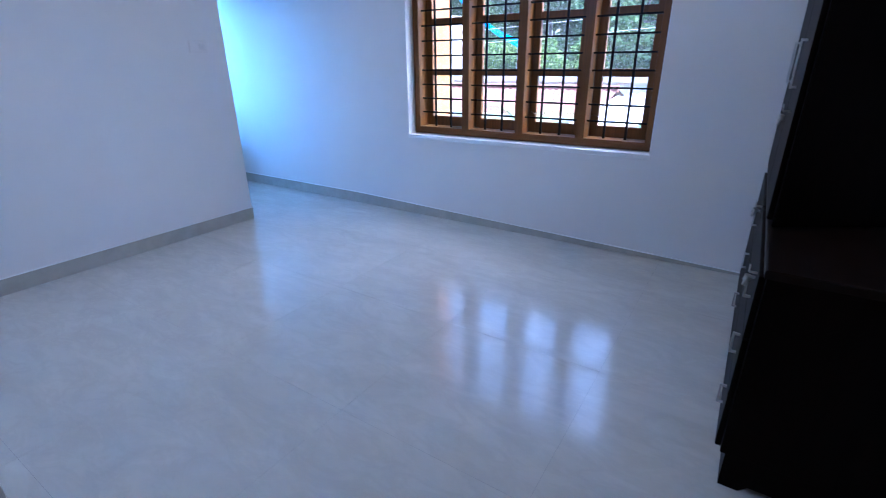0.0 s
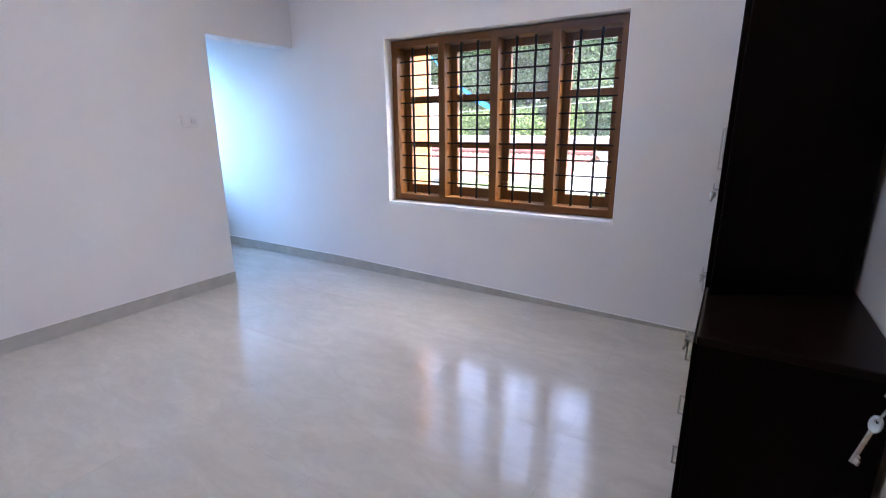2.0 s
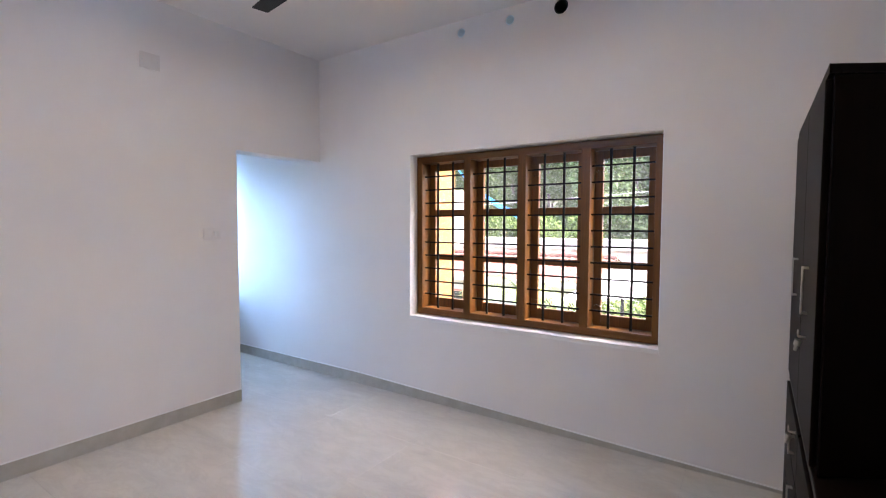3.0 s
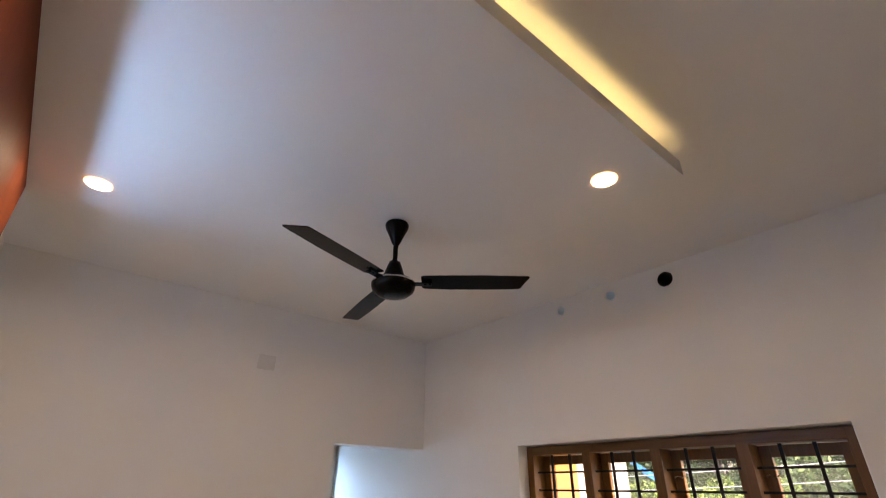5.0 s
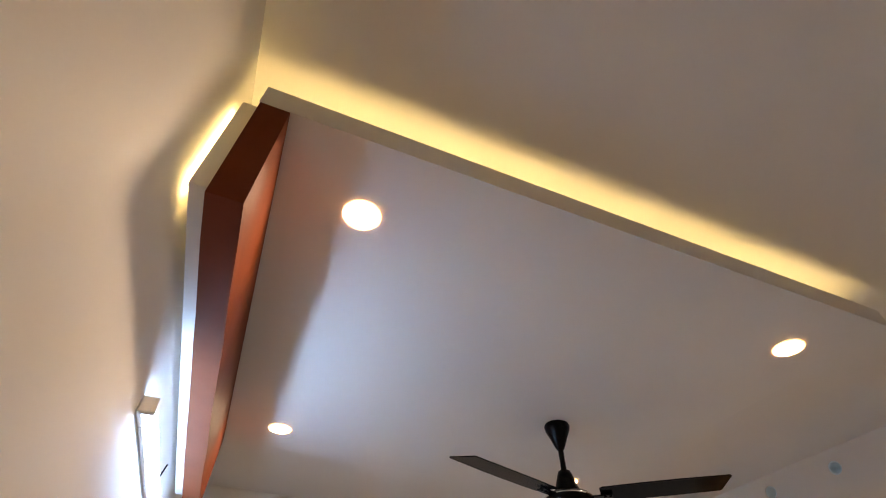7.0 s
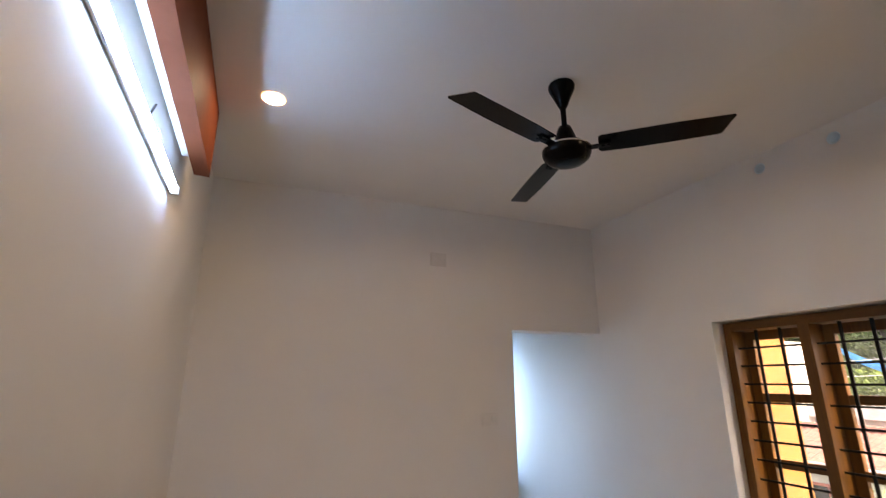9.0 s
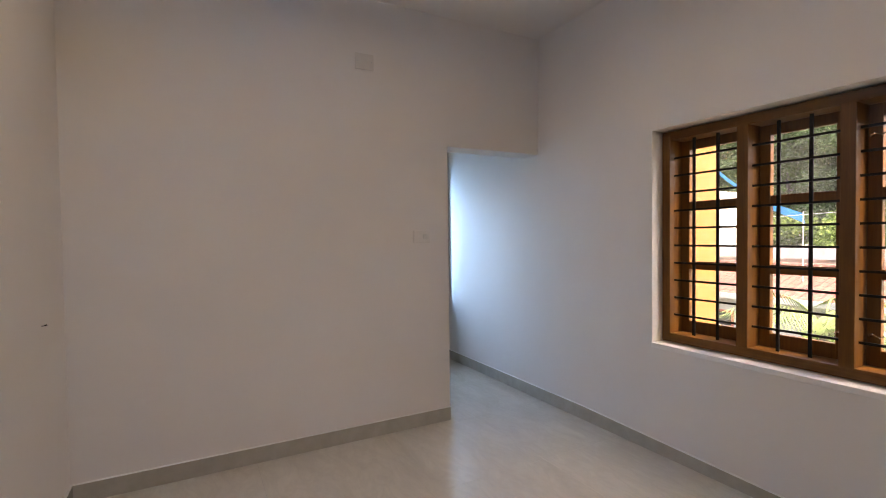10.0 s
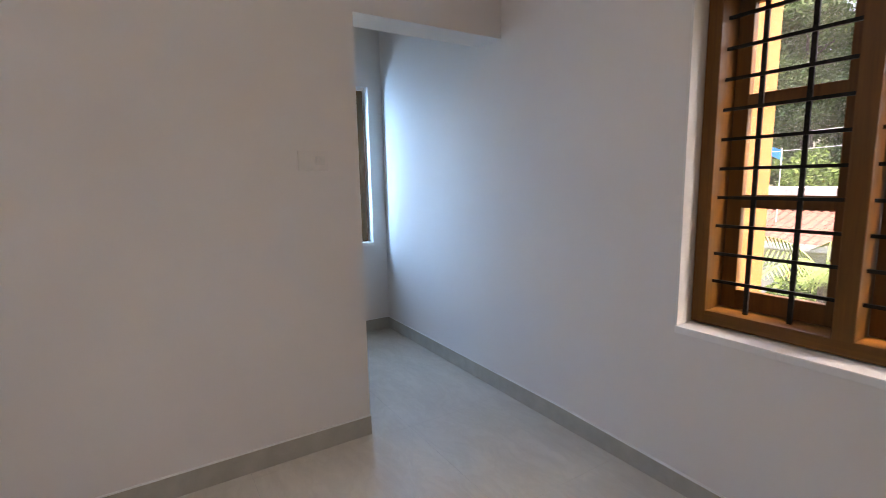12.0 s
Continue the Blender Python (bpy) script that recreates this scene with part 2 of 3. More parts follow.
# alcove beyond the opening
AX, AY = -1.60, -2.2
AWY0, AWY1, AWZ0, AWZ1 = -1.55, -0.117, 0.765, 2.10
solid("wall_alcove_west", [(AX - 0.2, AX, AY, AWY0, -0.1, 2.9), (AX - 0.2, AX, AWY1, 0, -0.1, 2.9), (AX - 0.2, AX, AWY0, AWY1, -0.1, AWZ0), (AX - 0.2, AX, AWY0, AWY1, AWZ1, 2.9)], WALL, "white painted alcove wall with a window opening", "wall")
solid("wall_alcove_south", [(AX, -TH, AY - 0.15, AY, -0.1, 2.9)], WALL, "white painted alcove wall", "wall")
solid("ceiling_alcove", [(AX, -TH, AY, 0, 2.8, 2.9)], CEIL, "plain white alcove ceiling", "ceiling")
# shallow recess behind the starting point
solid("wall_lobby", [(DX0 + 0.001, ROOM_X + 0.2, LOBBY - 0.15, LOBBY, -0.1, 3.4)], WALL, "plain white wall of the door recess", "wall")


solid("ceiling", [(0, ROOM_X, SOUTH, 0, CEIL_Z, CEIL_Z + 0.12)], CEIL, "flat white plaster ceiling", "ceiling")


# hung panel: a shallow tray, open above
def ceiling_panel():
    bm = bmesh.new()
    box_bm(bm, PX0, PX1, PY0, PY1, PANEL, PANEL + 0.013)
    for b in ((PX1 - 0.013, PX1, PY0, PY1), (PX0, PX0 + 0.013, PY0, PY1), (PX0 + 0.013, PX1 - 0.013, PY1 - 0.013, PY1)):
        box_bm(bm, *b, PANEL + 0.013, PANEL_TOP)
    for x in (1.5, 2.7):
        for y in (-2.6, -1.5):
            cyl_bm(bm, (x, y, PANEL + 0.01), (x, y, CEIL_Z), 0.004, seg=8)
    return tagged(finish("ceiling_panel", bm, CEIL), "white hung ceiling panel with a cove edge", "ceiling panel", kind="structure")


ceiling_panel()
solid("floor", [(-TH, ROOM_X + 0.2, LOBBY - 0.15, 0.02, -0.1, -0.0008), (AX - 0.2, -TH, AY - 0.15, 0.02, -0.1, -0.0008)], GROUT, "tiled floor bed", "floor")


# ---- skirting ----
def skirting(name, pts, h0=0.10, h1=0.10):
    """Tile skirting along a line of floor points, of height h0 to h1; the wall is on its left."""
    for p, q in zip(pts, pts[1:]):
        p, q = Vector((*p, 0)), Vector((*q, 0))
        d = (q - p).normalized()
        n = Vector((d.y, -d.x, 0))
        bm = bmesh.new()
        c = [p, q, q + n * 0.013, p + n * 0.013]
        prism_bm(bm, [(v.x, v.y) for v in c], 2, -0.002, h0)
        for v in bm.verts:
            if v.co.z > 0:
                v.co.z = h0 + (h1 - h0) * (v.co.xy - p.xy).dot(d.xy) / (q - p).length
        ob = tagged(finish(name, bm, SKIRT), "grey-beige tile skirting along the wall", "skirting", kind="structure")
        # white strip added for the light caught along the top edge
        bm = bmesh.new()
        c = [p, q, q + n * 0.0115, p + n * 0.0115]
        prism_bm(bm, [(v.x, v.y) for v in c], 2, h0, h0 + 0.0045)
        for v in bm.verts:
            v.co.z += (h1 - h0) * (v.co.xy - p.xy).dot(d.xy) / (q - p).length
        part("edge_highlight", bm, REVEAL, ob, "thin white strip added as the highlight along the skirting's top edge")


skirting("baseboard", [(AX + 0.013, 0), (0.5, 0)])
skirting("baseboard", [(0.5, 0), (3.9, 0)], 0.10, 0.012)     # sinks into the rising screed
skirting("baseboard", [(0, SOUTH + 0.013), (0, OPY)])
skirting("baseboard", [(AX, AY + 0.013), (AX, -0.001)])
skirting("baseboard", [(DX0, SOUTH), (0.0, SOUTH)])
skirting("baseboard", [(DX0, LOBBY), (DX0, SOUTH)])
skirting("baseboard", [(DX0 + 0.014, LOBBY), (ROOM_X, LOBBY)][::-1])
skirting("baseboard", [(-TH, OPY - 0.002), (-TH, AY)])

# ---- large window ----
FX0, FX1, FZ0, FZ1 = WX0 + 0.008, WX1 - 0.008, WZ0 + 0.018, WZ1 - 0.008
FY0, FY1 = 0.098, 0.25
MUL = 0.062


def lights_between(a, b, count, side, mid):
    w = (b - a - 2 * side - (count - 1) * mid) / count
    return [(a + side + i * (w + mid), a + side + i * (w + mid) + w) for i in range(count)]


def sash(name, parent, x0, x1, z0, z1, y, hooks):
    """Outward shutter of one light: two stiles, four rails, three panes."""
    bm = bmesh.new()
    st, top, mid, bot = 0.055, 0.058, 0.052, 0.078
    box_bm(bm, x0, x0 + st, y, y + 0.034, z0, z1, 0.004)
    box_bm(bm, x1 - st, x1, y, y + 0.034, z0, z1, 0.004)
    h = (z1 - z0 - top - bot - 2 * mid) / 3
    zs = [z0 + bot, z0 + bot + h, z0 + bot + h + mid, z0 + bot + 2 * h + mid, z0 + bot + 2 * h + 2 * mid, z1 - top]
    for a, b in ((z0, zs[0]), (zs[1], zs[2]), (zs[3], zs[4]), (zs[5], z1)):
        box_bm(bm, x0 + st - 0.003, x1 - st + 0.003, y + 0.002, y + 0.032, a, b, 0.003)
    ob = part("shutter", bm, TEAK, parent, "varnished teak shutter with three panes")
    for a, b in ((zs[0], zs[1]), (zs[2], zs[3]), (zs[4], zs[5])):
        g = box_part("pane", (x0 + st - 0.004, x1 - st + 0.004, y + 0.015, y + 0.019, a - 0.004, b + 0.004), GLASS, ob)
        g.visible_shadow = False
    for hx, hz in hooks:
        hk = bmesh.new()
        cyl_bm(hk, (hx, y - 0.016, hz), (hx + 0.014, y - 0.022, hz + 0.006), 0.0035, seg=8)
        cyl_bm(hk, (hx + 0.014, y - 0.022, hz + 0.006), (hx + 0.045, y - 0.03, hz - 0.004), 0.003, seg=8)
        cyl_bm(hk, (hx + 0.045, y - 0.03, hz - 0.004), (hx + 0.06, y - 0.026, hz + 0.006), 0.0025, seg=8)
        cyl_bm(hk, (hx, y + 0.002, hz), (hx, y - 0.018, hz), 0.008, 0.005, seg=10)
        part("window_hook", hk, CHROME, ob, "small chrome stay hook")
    return ob


def window_grille(parent, x0, x1, z0, z1, y):
    n = 10
    for i in range(n):
        z = z0 + (z1 - z0) * (i + 1.05) / (n + 1.05)
        bm = bmesh.new()
        box_bm(bm, x0 - 0.012, x1 + 0.012, y - 0.006, y + 0.006, z - 0.006, z + 0.006)
        part("grille_bar", bm, IRON, parent)
    for k in (0.30, 0.66):
        x = x0 + (x1 - x0) * k
        bm = bmesh.new()
        box_bm(bm, x - 0.008, x + 0.008, y + 0.006, y + 0.016, z0 - 0.01, z1 + 0.01)
        part("grille_upright", bm, IRON, parent)


def big_window():
    w = thing("window_1", (0, 0, 0), "four-light varnished teak window with black iron grille", "window", kind="structure")
    fr = bmesh.new()
    box_bm(fr, FX0, FX0 + 0.055, FY0, FY1, FZ0, FZ1, 0.004)
    box_bm(fr, FX1 - 0.055, FX1, FY0, FY1, FZ0, FZ1, 0.004)
    part("window_frame", fr, TEAK, w, "varnished teak jambs")
    for a, b in ((FZ0, FZ0 + 0.055), (FZ1 - 0.055, FZ1)):
        box_part("window_rail", (FX0 + 0.052, FX1 - 0.052, FY0 + 0.001, FY1 - 0.001, a, b), TEAKX, w, 0.004)
    spans = lights_between(FX0, FX1, 4, 0.055, MUL)
    for (a0, a1), (b0, b1) in zip(spans, spans[1:]):
        box_part("mullion", (a1, b0, FY0 + 0.001, FY1, FZ0 + 0.05, FZ1 - 0.05), TEAK, w, 0.004)
    z0, z1 = FZ0 + 0.055, FZ1 - 0.055
    for i, (a, b) in enumerate(spans):
        hooks = [(b - 0.035, z0 + 0.13)] if i < 2 else [(a + 0.02, z0 + 0.15), (a + 0.02, z1 - 0.15)]
        if i == 1:
            hooks = [(b - 0.05, z0 + 0.14)]
        if i == 0:
            hooks = []
        sash("shutter", w, a + 0.003, b - 0.003, z0 + 0.003, z1 - 0.003, FY1 - 0.038, hooks)
        window_grille(w, a, b, z0, z1, FY0 + 0.05)
    sill = bmesh.new()
    box_bm(sill, WX0, WX1, -0.004, OUT, WZ0 - 0.02, WZ0 + 0.012, 0.004)
    part("window_sill", sill, REVEAL, w, "white painted sill")
    for x in (WX0, WX1):
        s = 1 if x == WX0 else -1
        box_part("reveal", (min(x, x + s * 0.007), max(x, x + s * 0.007), 0.001, FY0, WZ0 + 0.012, WZ1), REVEAL, w)


big_window()


def alcove_window():
    w = thing("window_2", (0, 0, 0), "varnished teak alcove window with iron grille", "window", kind="structure")
    x0, x1 = AX - 0.17, AX - 0.08
    for a, b in ((AWY0, AWY0 + 0.055), (AWY1 - 0.075, AWY1 - 0.02)):
        box_part("jamb", (x0, x1, a, b, AWZ0 + 0.03, AWZ1 - 0.02), TEAK, w, 0.004)
    for a, b in ((AWZ0 + 0.03, AWZ0 + 0.085), (AWZ1 - 0.075, AWZ1 - 0.02)):
        box_part("window_rail", (x0 + 0.001, x1 - 0.001, AWY0 + 0.05, AWY1 - 0.07, a, b), TEAK, w, 0.004)
    span = lights_between(AWY0, AWY1 - 0.02, 3, 0.055, 0.06)
    for (a0, a1), (b0, b1) in zip(span, span[1:]):
        box_part("mullion", (x0, x1, a1, b0, AWZ0 + 0.08, AWZ1 - 0.07), TEAK, w, 0.004)
    for a, b in span:
        for i in range(10):
            z = AWZ0 + 0.14 + i * 0.115
            box_part("grille_bar", (x1 - 0.045, x1 - 0.033, a - 0.01, b + 0.01, z - 0.006, z + 0.006), IRON, w)
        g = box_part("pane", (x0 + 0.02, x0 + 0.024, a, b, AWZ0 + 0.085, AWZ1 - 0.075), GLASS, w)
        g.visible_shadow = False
    box_part("window_sill", (AX - 0.2, AX + 0.004, AWY0, AWY1, AWZ0, AWZ0 + 0.028), REVEAL, w, 0.003)
    for a, b in ((AWY0, AWY0 + 0.006), (AWY1 - 0.006, AWY1)):
        box_part("reveal", (AX - 0.08, AX + 0.002, a, b, AWZ0 + 0.028, AWZ1), REVEAL, w)


alcove_window()

# ---- hung beam beside the panel ----
BEAM_Y0, BEAM_Y1, BBOT = -3.175, -3.108, 2.593


def hung_beam():
    t = thing("ceiling_beam", (PX0, BEAM_Y0, PANEL), "maroon painted box beam hanging under the ceiling panel", "ceiling beam", kind="structure")
    w, d = PX1 - PX0, BEAM_Y1 - BEAM_Y0
    bm = bmesh.new()
    box_bm(bm, 0.001, w, 0, d, BBOT - PANEL, -0.001)
    bmesh.ops.subdivide_edges(bm, edges=[e for e in bm.edges if abs(e.verts[0].co.x - e.verts[1].co.x) > 1], cuts=14)
    rw = random.Random(2)
    for v in bm.verts:
        if v.co.z < -0.2:
            v.co.z += rw.uniform(-0.0015, 0.0015)
            v.co.y += rw.uniform(-0.0015, 0.0015)
    part("fascia", bm, MAROON, t, "maroon painted face")
    wb = thing("wall_board", (PX0, SOUTH, 2.62), "white painted box filling the gap between beam and wall", "wall board", kind="structure")
    bm = bmesh.new()
    box_bm(bm, 0.135, 1.861, 0.014, BEAM_Y0 - SOUTH - 0.001, 0, PANEL - 2.62 - 0.001, 0.002)
    part("board", bm, CEIL, wb)


hung_beam()


# LED strips lying on the hung panel, out of sight behind its edge
def led_strip(x0, x1, y0, y1):
    t = thing("led_strip", ((x0 + x1) / 2, (y0 + y1) / 2, PANEL + 0.013), "warm yellow LED strip lying in the ceiling cove", "light strip", "cove light strips")
    a, b = (x1 - x0) / 2, (y1 - y0) / 2
    bm = bmesh.new()
    box_bm(bm, -a - 0.004, a + 0.004, -b - 0.004, b + 0.004, 0.0, 0.028)
    part("channel", bm, PVC, t)
    bm = bmesh.new()
    box_bm(bm, -a, a, -b, b, 0.0285, 0.036)
    part("strip", bm, STRIP, t)


led_strip(PX1 - 0.043, PX1 - 0.031, -3.165, -1.16)


def slot_strip():
    """Second strip, behind the white box, shining through the gap at the wall."""
    t = thing("led_strip", (2.15, SOUTH + 0.010, 2.885), "warm yellow LED strip in the gap at the wall", "light strip", "cove light strips")
    bm = bmesh.new()
    box_bm(bm, -0.84, 0.840, -0.003, 0.0035, 0.006, 0.018)
    box_bm(bm, 0.829, 0.840, -0.003, 0.0035, -0.25, 0.006)     # turned down at the end
    part("strip", bm, SLOT, t)


slot_strip()

# ---- downlights ----
def downlight(x, y, first=[]):
    if first:
        return copy_thing(first[0], pose(x, y, PANEL))
    t = thing("downlight", (x, y, PANEL), "round recessed warm downlight, lit", "downlight", "ceiling downlights")
    bm = bmesh.new()
    lathe_bm(bm, [(0.0475, -0.001), (0.053, -0.001), (0.053, -0.003), (0.051, -0.005), (0.0475, -0.0036)], (0, 0, 0))
    part("rim", bm, RIM_BLOOM, t, "thin plastic rim, made to glow for the warm bloom", True)
    bm = bmesh.new()
    lathe_bm(bm, [(0.0473, -0.0012), (0.0473, -0.0035), (0.03, -0.0045), (0.001, -0.0048)], (0, 0, 0))
    part("diffuser", bm, DOWN, t, "glowing diffuser")
    first.append(t)
    return t


for x, y in ((2.80, -2.874), (1.384, -2.872), (2.806, -1.289), (1.384, -1.289)):
    downlight(x, y)

# ---- tube light on the wall ----
def tube_light():
    x0, x1, z = 1.36, 2.515, 2.430
    xm = (x0 + x1) / 2
    t = thing("tube_light", (xm, SOUTH, z), "wall-mounted tube light batten, lit cool white", "tube light")
    h = (x1 - x0) / 2
    bm = bmesh.new()
    box_bm(bm, -h, h, 0.001, 0.011, -0.014, 0.014, 0.002)
    part("batten", bm, PVC, t, "white metal batten")
    for s in (-1, 1):
        bm = bmesh.new()
        box_bm(bm, s * h - 0.010, s * h + 0.010, 0.002, 0.038, -0.014, 0.022, 0.004)
        part("end_cap", bm, PVC, t, "white plastic lamp holder")
    bm = bmesh.new()
    cyl_bm(bm, (-h + 0.012, 0.0235, 0.008), (h - 0.012, 0.0235, 0.008), 0.0115, seg=20)
    part("tube", bm, TUBE, t, "glowing glass tube", True)
    for sx in (-0.35, 0.1, 0.5):
        bm = bmesh.new()
        cyl_bm(bm, (sx, 0.006, -0.0135), (sx, 0.006, -0.0155), 0.003, seg=10)
        part("screw", bm, STEEL, t)
    bm = bmesh.new()
    cyl_bm(bm, (-0.10, 0.006, 0.075), (-0.13, 0.010, 0.125), 0.0028, seg=8)
    part("cable_end", bm, IRON, t, "short black cable end")
    bm = bmesh.new()
    last = None
    for i in range(13):
        a = i / 12 * math.pi * 1.5
        p = Vector((-0.20 + 0.028 * math.cos(a), 0.006 + 0.012 * math.sin(a / 2), 0.045 + 0.032 * math.sin(a)))
        if last is not None:
            cyl_bm(bm, last, p, 0.0016, seg=6)
        last = p
    part("cable", bm, PVC, t, "thin loose white cable")


tube_light()

# ---- ceiling fan ----
def ceiling_fan():
    fx, fy, zb = 1.945, -1.718, 2.60
    t = thing("ceiling_fan", (fx, fy, PANEL), "glossy black three-blade ceiling fan at rest", "ceiling fan")
    d = zb - PANEL
    bm = bmesh.new()
    lathe_bm(bm, [(0.053, 0.0), (0.057, -0.010), (0.054, -0.026), (0.036, -0.065), (0.022, -0.100), (0.016, -0.112)], (0, 0, 0))
    part("canopy", bm, FANBLACK, t, "black cup at the ceiling", True)
    bm = bmesh.new()
    cyl_bm(bm, (0, 0, -0.10), (0, 0, d + 0.10), 0.0115, seg=16)
    part("rod", bm, FANBLACK, t, smooth=True)
    bm = bmesh.new()
    lathe_bm(bm, [(0.014, d + 0.128), (0.026, d + 0.120), (0.034, d + 0.098), (0.046, d + 0.06), (0.054, d + 0.035), (0.054, d + 0.026)], (0, 0, 0))
    part("lower_canopy", bm, FANBLACK, t, smooth=True)
    bm = bmesh.new()
    lathe_bm(bm, [(0.054, d + 0.032), (0.086, d + 0.027), (0.099, d + 0.014), (0.100, d - 0.004), (0.093, d - 0.022), (0.072, d - 0.040), (0.042, d - 0.048), (0.006, d - 0.050)], (0, 0, 0))
    part("motor", bm, FANBLACK, t, "black motor housing", True)
    bm = bmesh.new()
    lathe_bm(bm, [(0.0975, d + 0.017), (0.1015, d + 0.015), (0.1015, d + 0.012), (0.0975, d + 0.009)], (0, 0, 0), 60)
    part("trim_ring", bm, CHROME, t, "thin silver ring", True)
    for ang in (-71.5, 48.5, 168.5):
        arm = bmesh.new()
        box_bm(arm, 0.088, 0.175, -0.017, 0.017, d + 0.008, d + 0.014, 0.001)
        for bx in (0.145, 0.166):
            cyl_bm(arm, (bx, 0, d + 0.004), (bx, 0, d + 0.020), 0.006, seg=10)
        a = part("blade_arm", arm, FANBLACK, t)
        a.matrix_local = pose(0, 0, 0, 0, 0, ang)
        bl = bmesh.new()
        outline = [(0.128, -0.046), (0.140, -0.055), (0.26, -0.058), (0.42, -0.058), (0.606, -0.050), (0.612, -0.042), (0.578, 0.050), (0.570, 0.054), (0.42, 0.057), (0.26, 0.057), (0.14, 0.052), (0.128, 0.044)]
        prism_bm(bl, outline, 2, 0.0, 0.004)
        for v in bl.verts:
            v.co.z += d + 0.020 - v.co.y * 0.16 - 0.9 * (v.co.y ** 2)
        bmesh.ops.bevel(bl, geom=list(bl.edges), offset=0.001, segments=1, affect="EDGES")
        b = part("blade", bl, FANBLACK, t, "long black blade")
        b.matrix_local = pose(0, 0, 0, 0, 0, ang)


ceiling_fan()

# ---- dark dresser along the east wall ----
CY0 = -1.885


def pull(parent, x, y, z, length=0.075):
    bm = bmesh.new()
    box_bm(bm, x - 0.020, x - 0.014, y - 0.004, y + 0.004, z - length / 2, z + length / 2, 0.0015)
    for s in (-1, 1):
        box_bm(bm, x - 0.016, x, y - 0.004, y + 0.004, z + s * (length / 2 - 0.005) - 0.004, z + s * (length / 2 - 0.005) + 0.004, 0.001)
    part("handle", bm, STEEL, parent, "small steel pull")


def key_set(parent, x, y, z):
    bm = bmesh.new()
    cyl_bm(bm, (x, y, z), (x - 0.022, y, z), 0.004, seg=10)
    cyl_bm(bm, (x - 0.020, y, z + 0.012), (x - 0.024, y, z + 0.012), 0.012, seg=16)
    cyl_bm(bm, (x - 0.020, y + 0.004, z - 0.014), (x - 0.028, y + 0.016, z - 0.05), 0.005, seg=8)
    cyl_bm(bm, (x - 0.020, y + 0.002, z - 0.012), (x - 0.024, y + 0.004, z - 0.030), 0.010, seg=12)
    part("key", bm, KEYMETAL, parent, "small keys hanging in the lock")


def dresser():
    t = thing("wardrobe", (0, 0, 0), "dark-stained wooden dresser with drawers and a tall upper cabinet", "wardrobe")
    y1 = -0.35
    bm = bmesh.new()
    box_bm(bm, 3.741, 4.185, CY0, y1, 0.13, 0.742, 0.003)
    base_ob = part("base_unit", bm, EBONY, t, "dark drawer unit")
    # plinth with a cut-out between its feet
    bm = bmesh.new()
    prism_bm(bm, [(3.757, 0.0), (3.815, 0.0), (3.838, 0.026), (4.06, 0.026), (4.075, 0.0), (4.14, 0.0), (4.14, 0.131), (3.757, 0.131)], 1, CY0 + 0.006, CY0 + 0.03)
    box_bm(bm, 3.757, 3.779, CY0 + 0.03, y1, 0.0, 0.131)
    part("plinth", bm, EBONY, t, "recessed dark plinth")
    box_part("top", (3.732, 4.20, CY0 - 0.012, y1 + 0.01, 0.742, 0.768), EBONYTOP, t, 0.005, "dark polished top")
    rows = ((0.140, 0.335), (0.341, 0.533), (0.539, 0.737))
    for z0, z1 in rows:
        for a, b in ((CY0 + 0.015, CY0 + 0.79), (CY0 + 0.80, y1 - 0.01)):
            bm = bmesh.new()
            box_bm(bm, 3.723, 3.7405, a, b, z0, z1, 0.004)
            d = part("drawer", bm, EBONY, t)
            pull(d, 3.723, a + 0.133, (z0 + z1) / 2 + 0.01)
            if z0 > 0.5:
                key_set(d, 3.723, a + 0.09, z1 - 0.025)
    uy0 = -1.485
    bm = bmesh.new()
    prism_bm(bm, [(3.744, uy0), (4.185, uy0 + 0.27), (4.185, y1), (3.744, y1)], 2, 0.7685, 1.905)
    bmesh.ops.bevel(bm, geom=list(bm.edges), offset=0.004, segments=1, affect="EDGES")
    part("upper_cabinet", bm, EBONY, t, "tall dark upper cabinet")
    bm = bmesh.new()
    prism_bm(bm, [(3.731, uy0 - 0.012), (4.188, uy0 + 0.258), (4.188, y1 + 0.01), (3.731, y1 + 0.01)], 2, 1.905, 1.93)
    part("cornice", bm, EBONY, t)
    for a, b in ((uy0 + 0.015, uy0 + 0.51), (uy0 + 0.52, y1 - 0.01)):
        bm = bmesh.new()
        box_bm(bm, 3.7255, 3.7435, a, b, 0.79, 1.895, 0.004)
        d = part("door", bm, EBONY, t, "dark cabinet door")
        pull(d, 3.7255, a + 0.25, 1.275, 0.16)
        if a < -1.2:
            key_set(d, 3.7255, a + 0.25, 1.12)


dresser()

# ---- room door, standing open against the east wall ----
def room_door():
    t = thing("door_1", (4.115, -3.325, 0.008), "golden varnished panel door standing open", "door", kind="structure")
    w, th = 0.915, 0.035          # leaf runs towards +y
    bm = bmesh.new()
    for a, b in ((0, 0.11), (w - 0.12, w)):
        box_bm(bm, -th, 0, a, b, 0, 2.06, 0.004)
    for z0, z1 in ((0, 0.22), (0.86, 1.02), (1.94, 2.06)):
        box_bm(bm, -th + 0.001, -0.001, 0.105, w - 0.115, z0, z1, 0.004)
    part("leaf_frame", bm, DOORWOOD, t, "golden stiles and rails")
    for z0, z1 in ((0.22, 0.86), (1.02, 1.94)):
        bm = bmesh.new()
        box_bm(bm, -th + 0.014, -0.012, 0.105, w - 0.115, z0 - 0.002, z1 + 0.002)
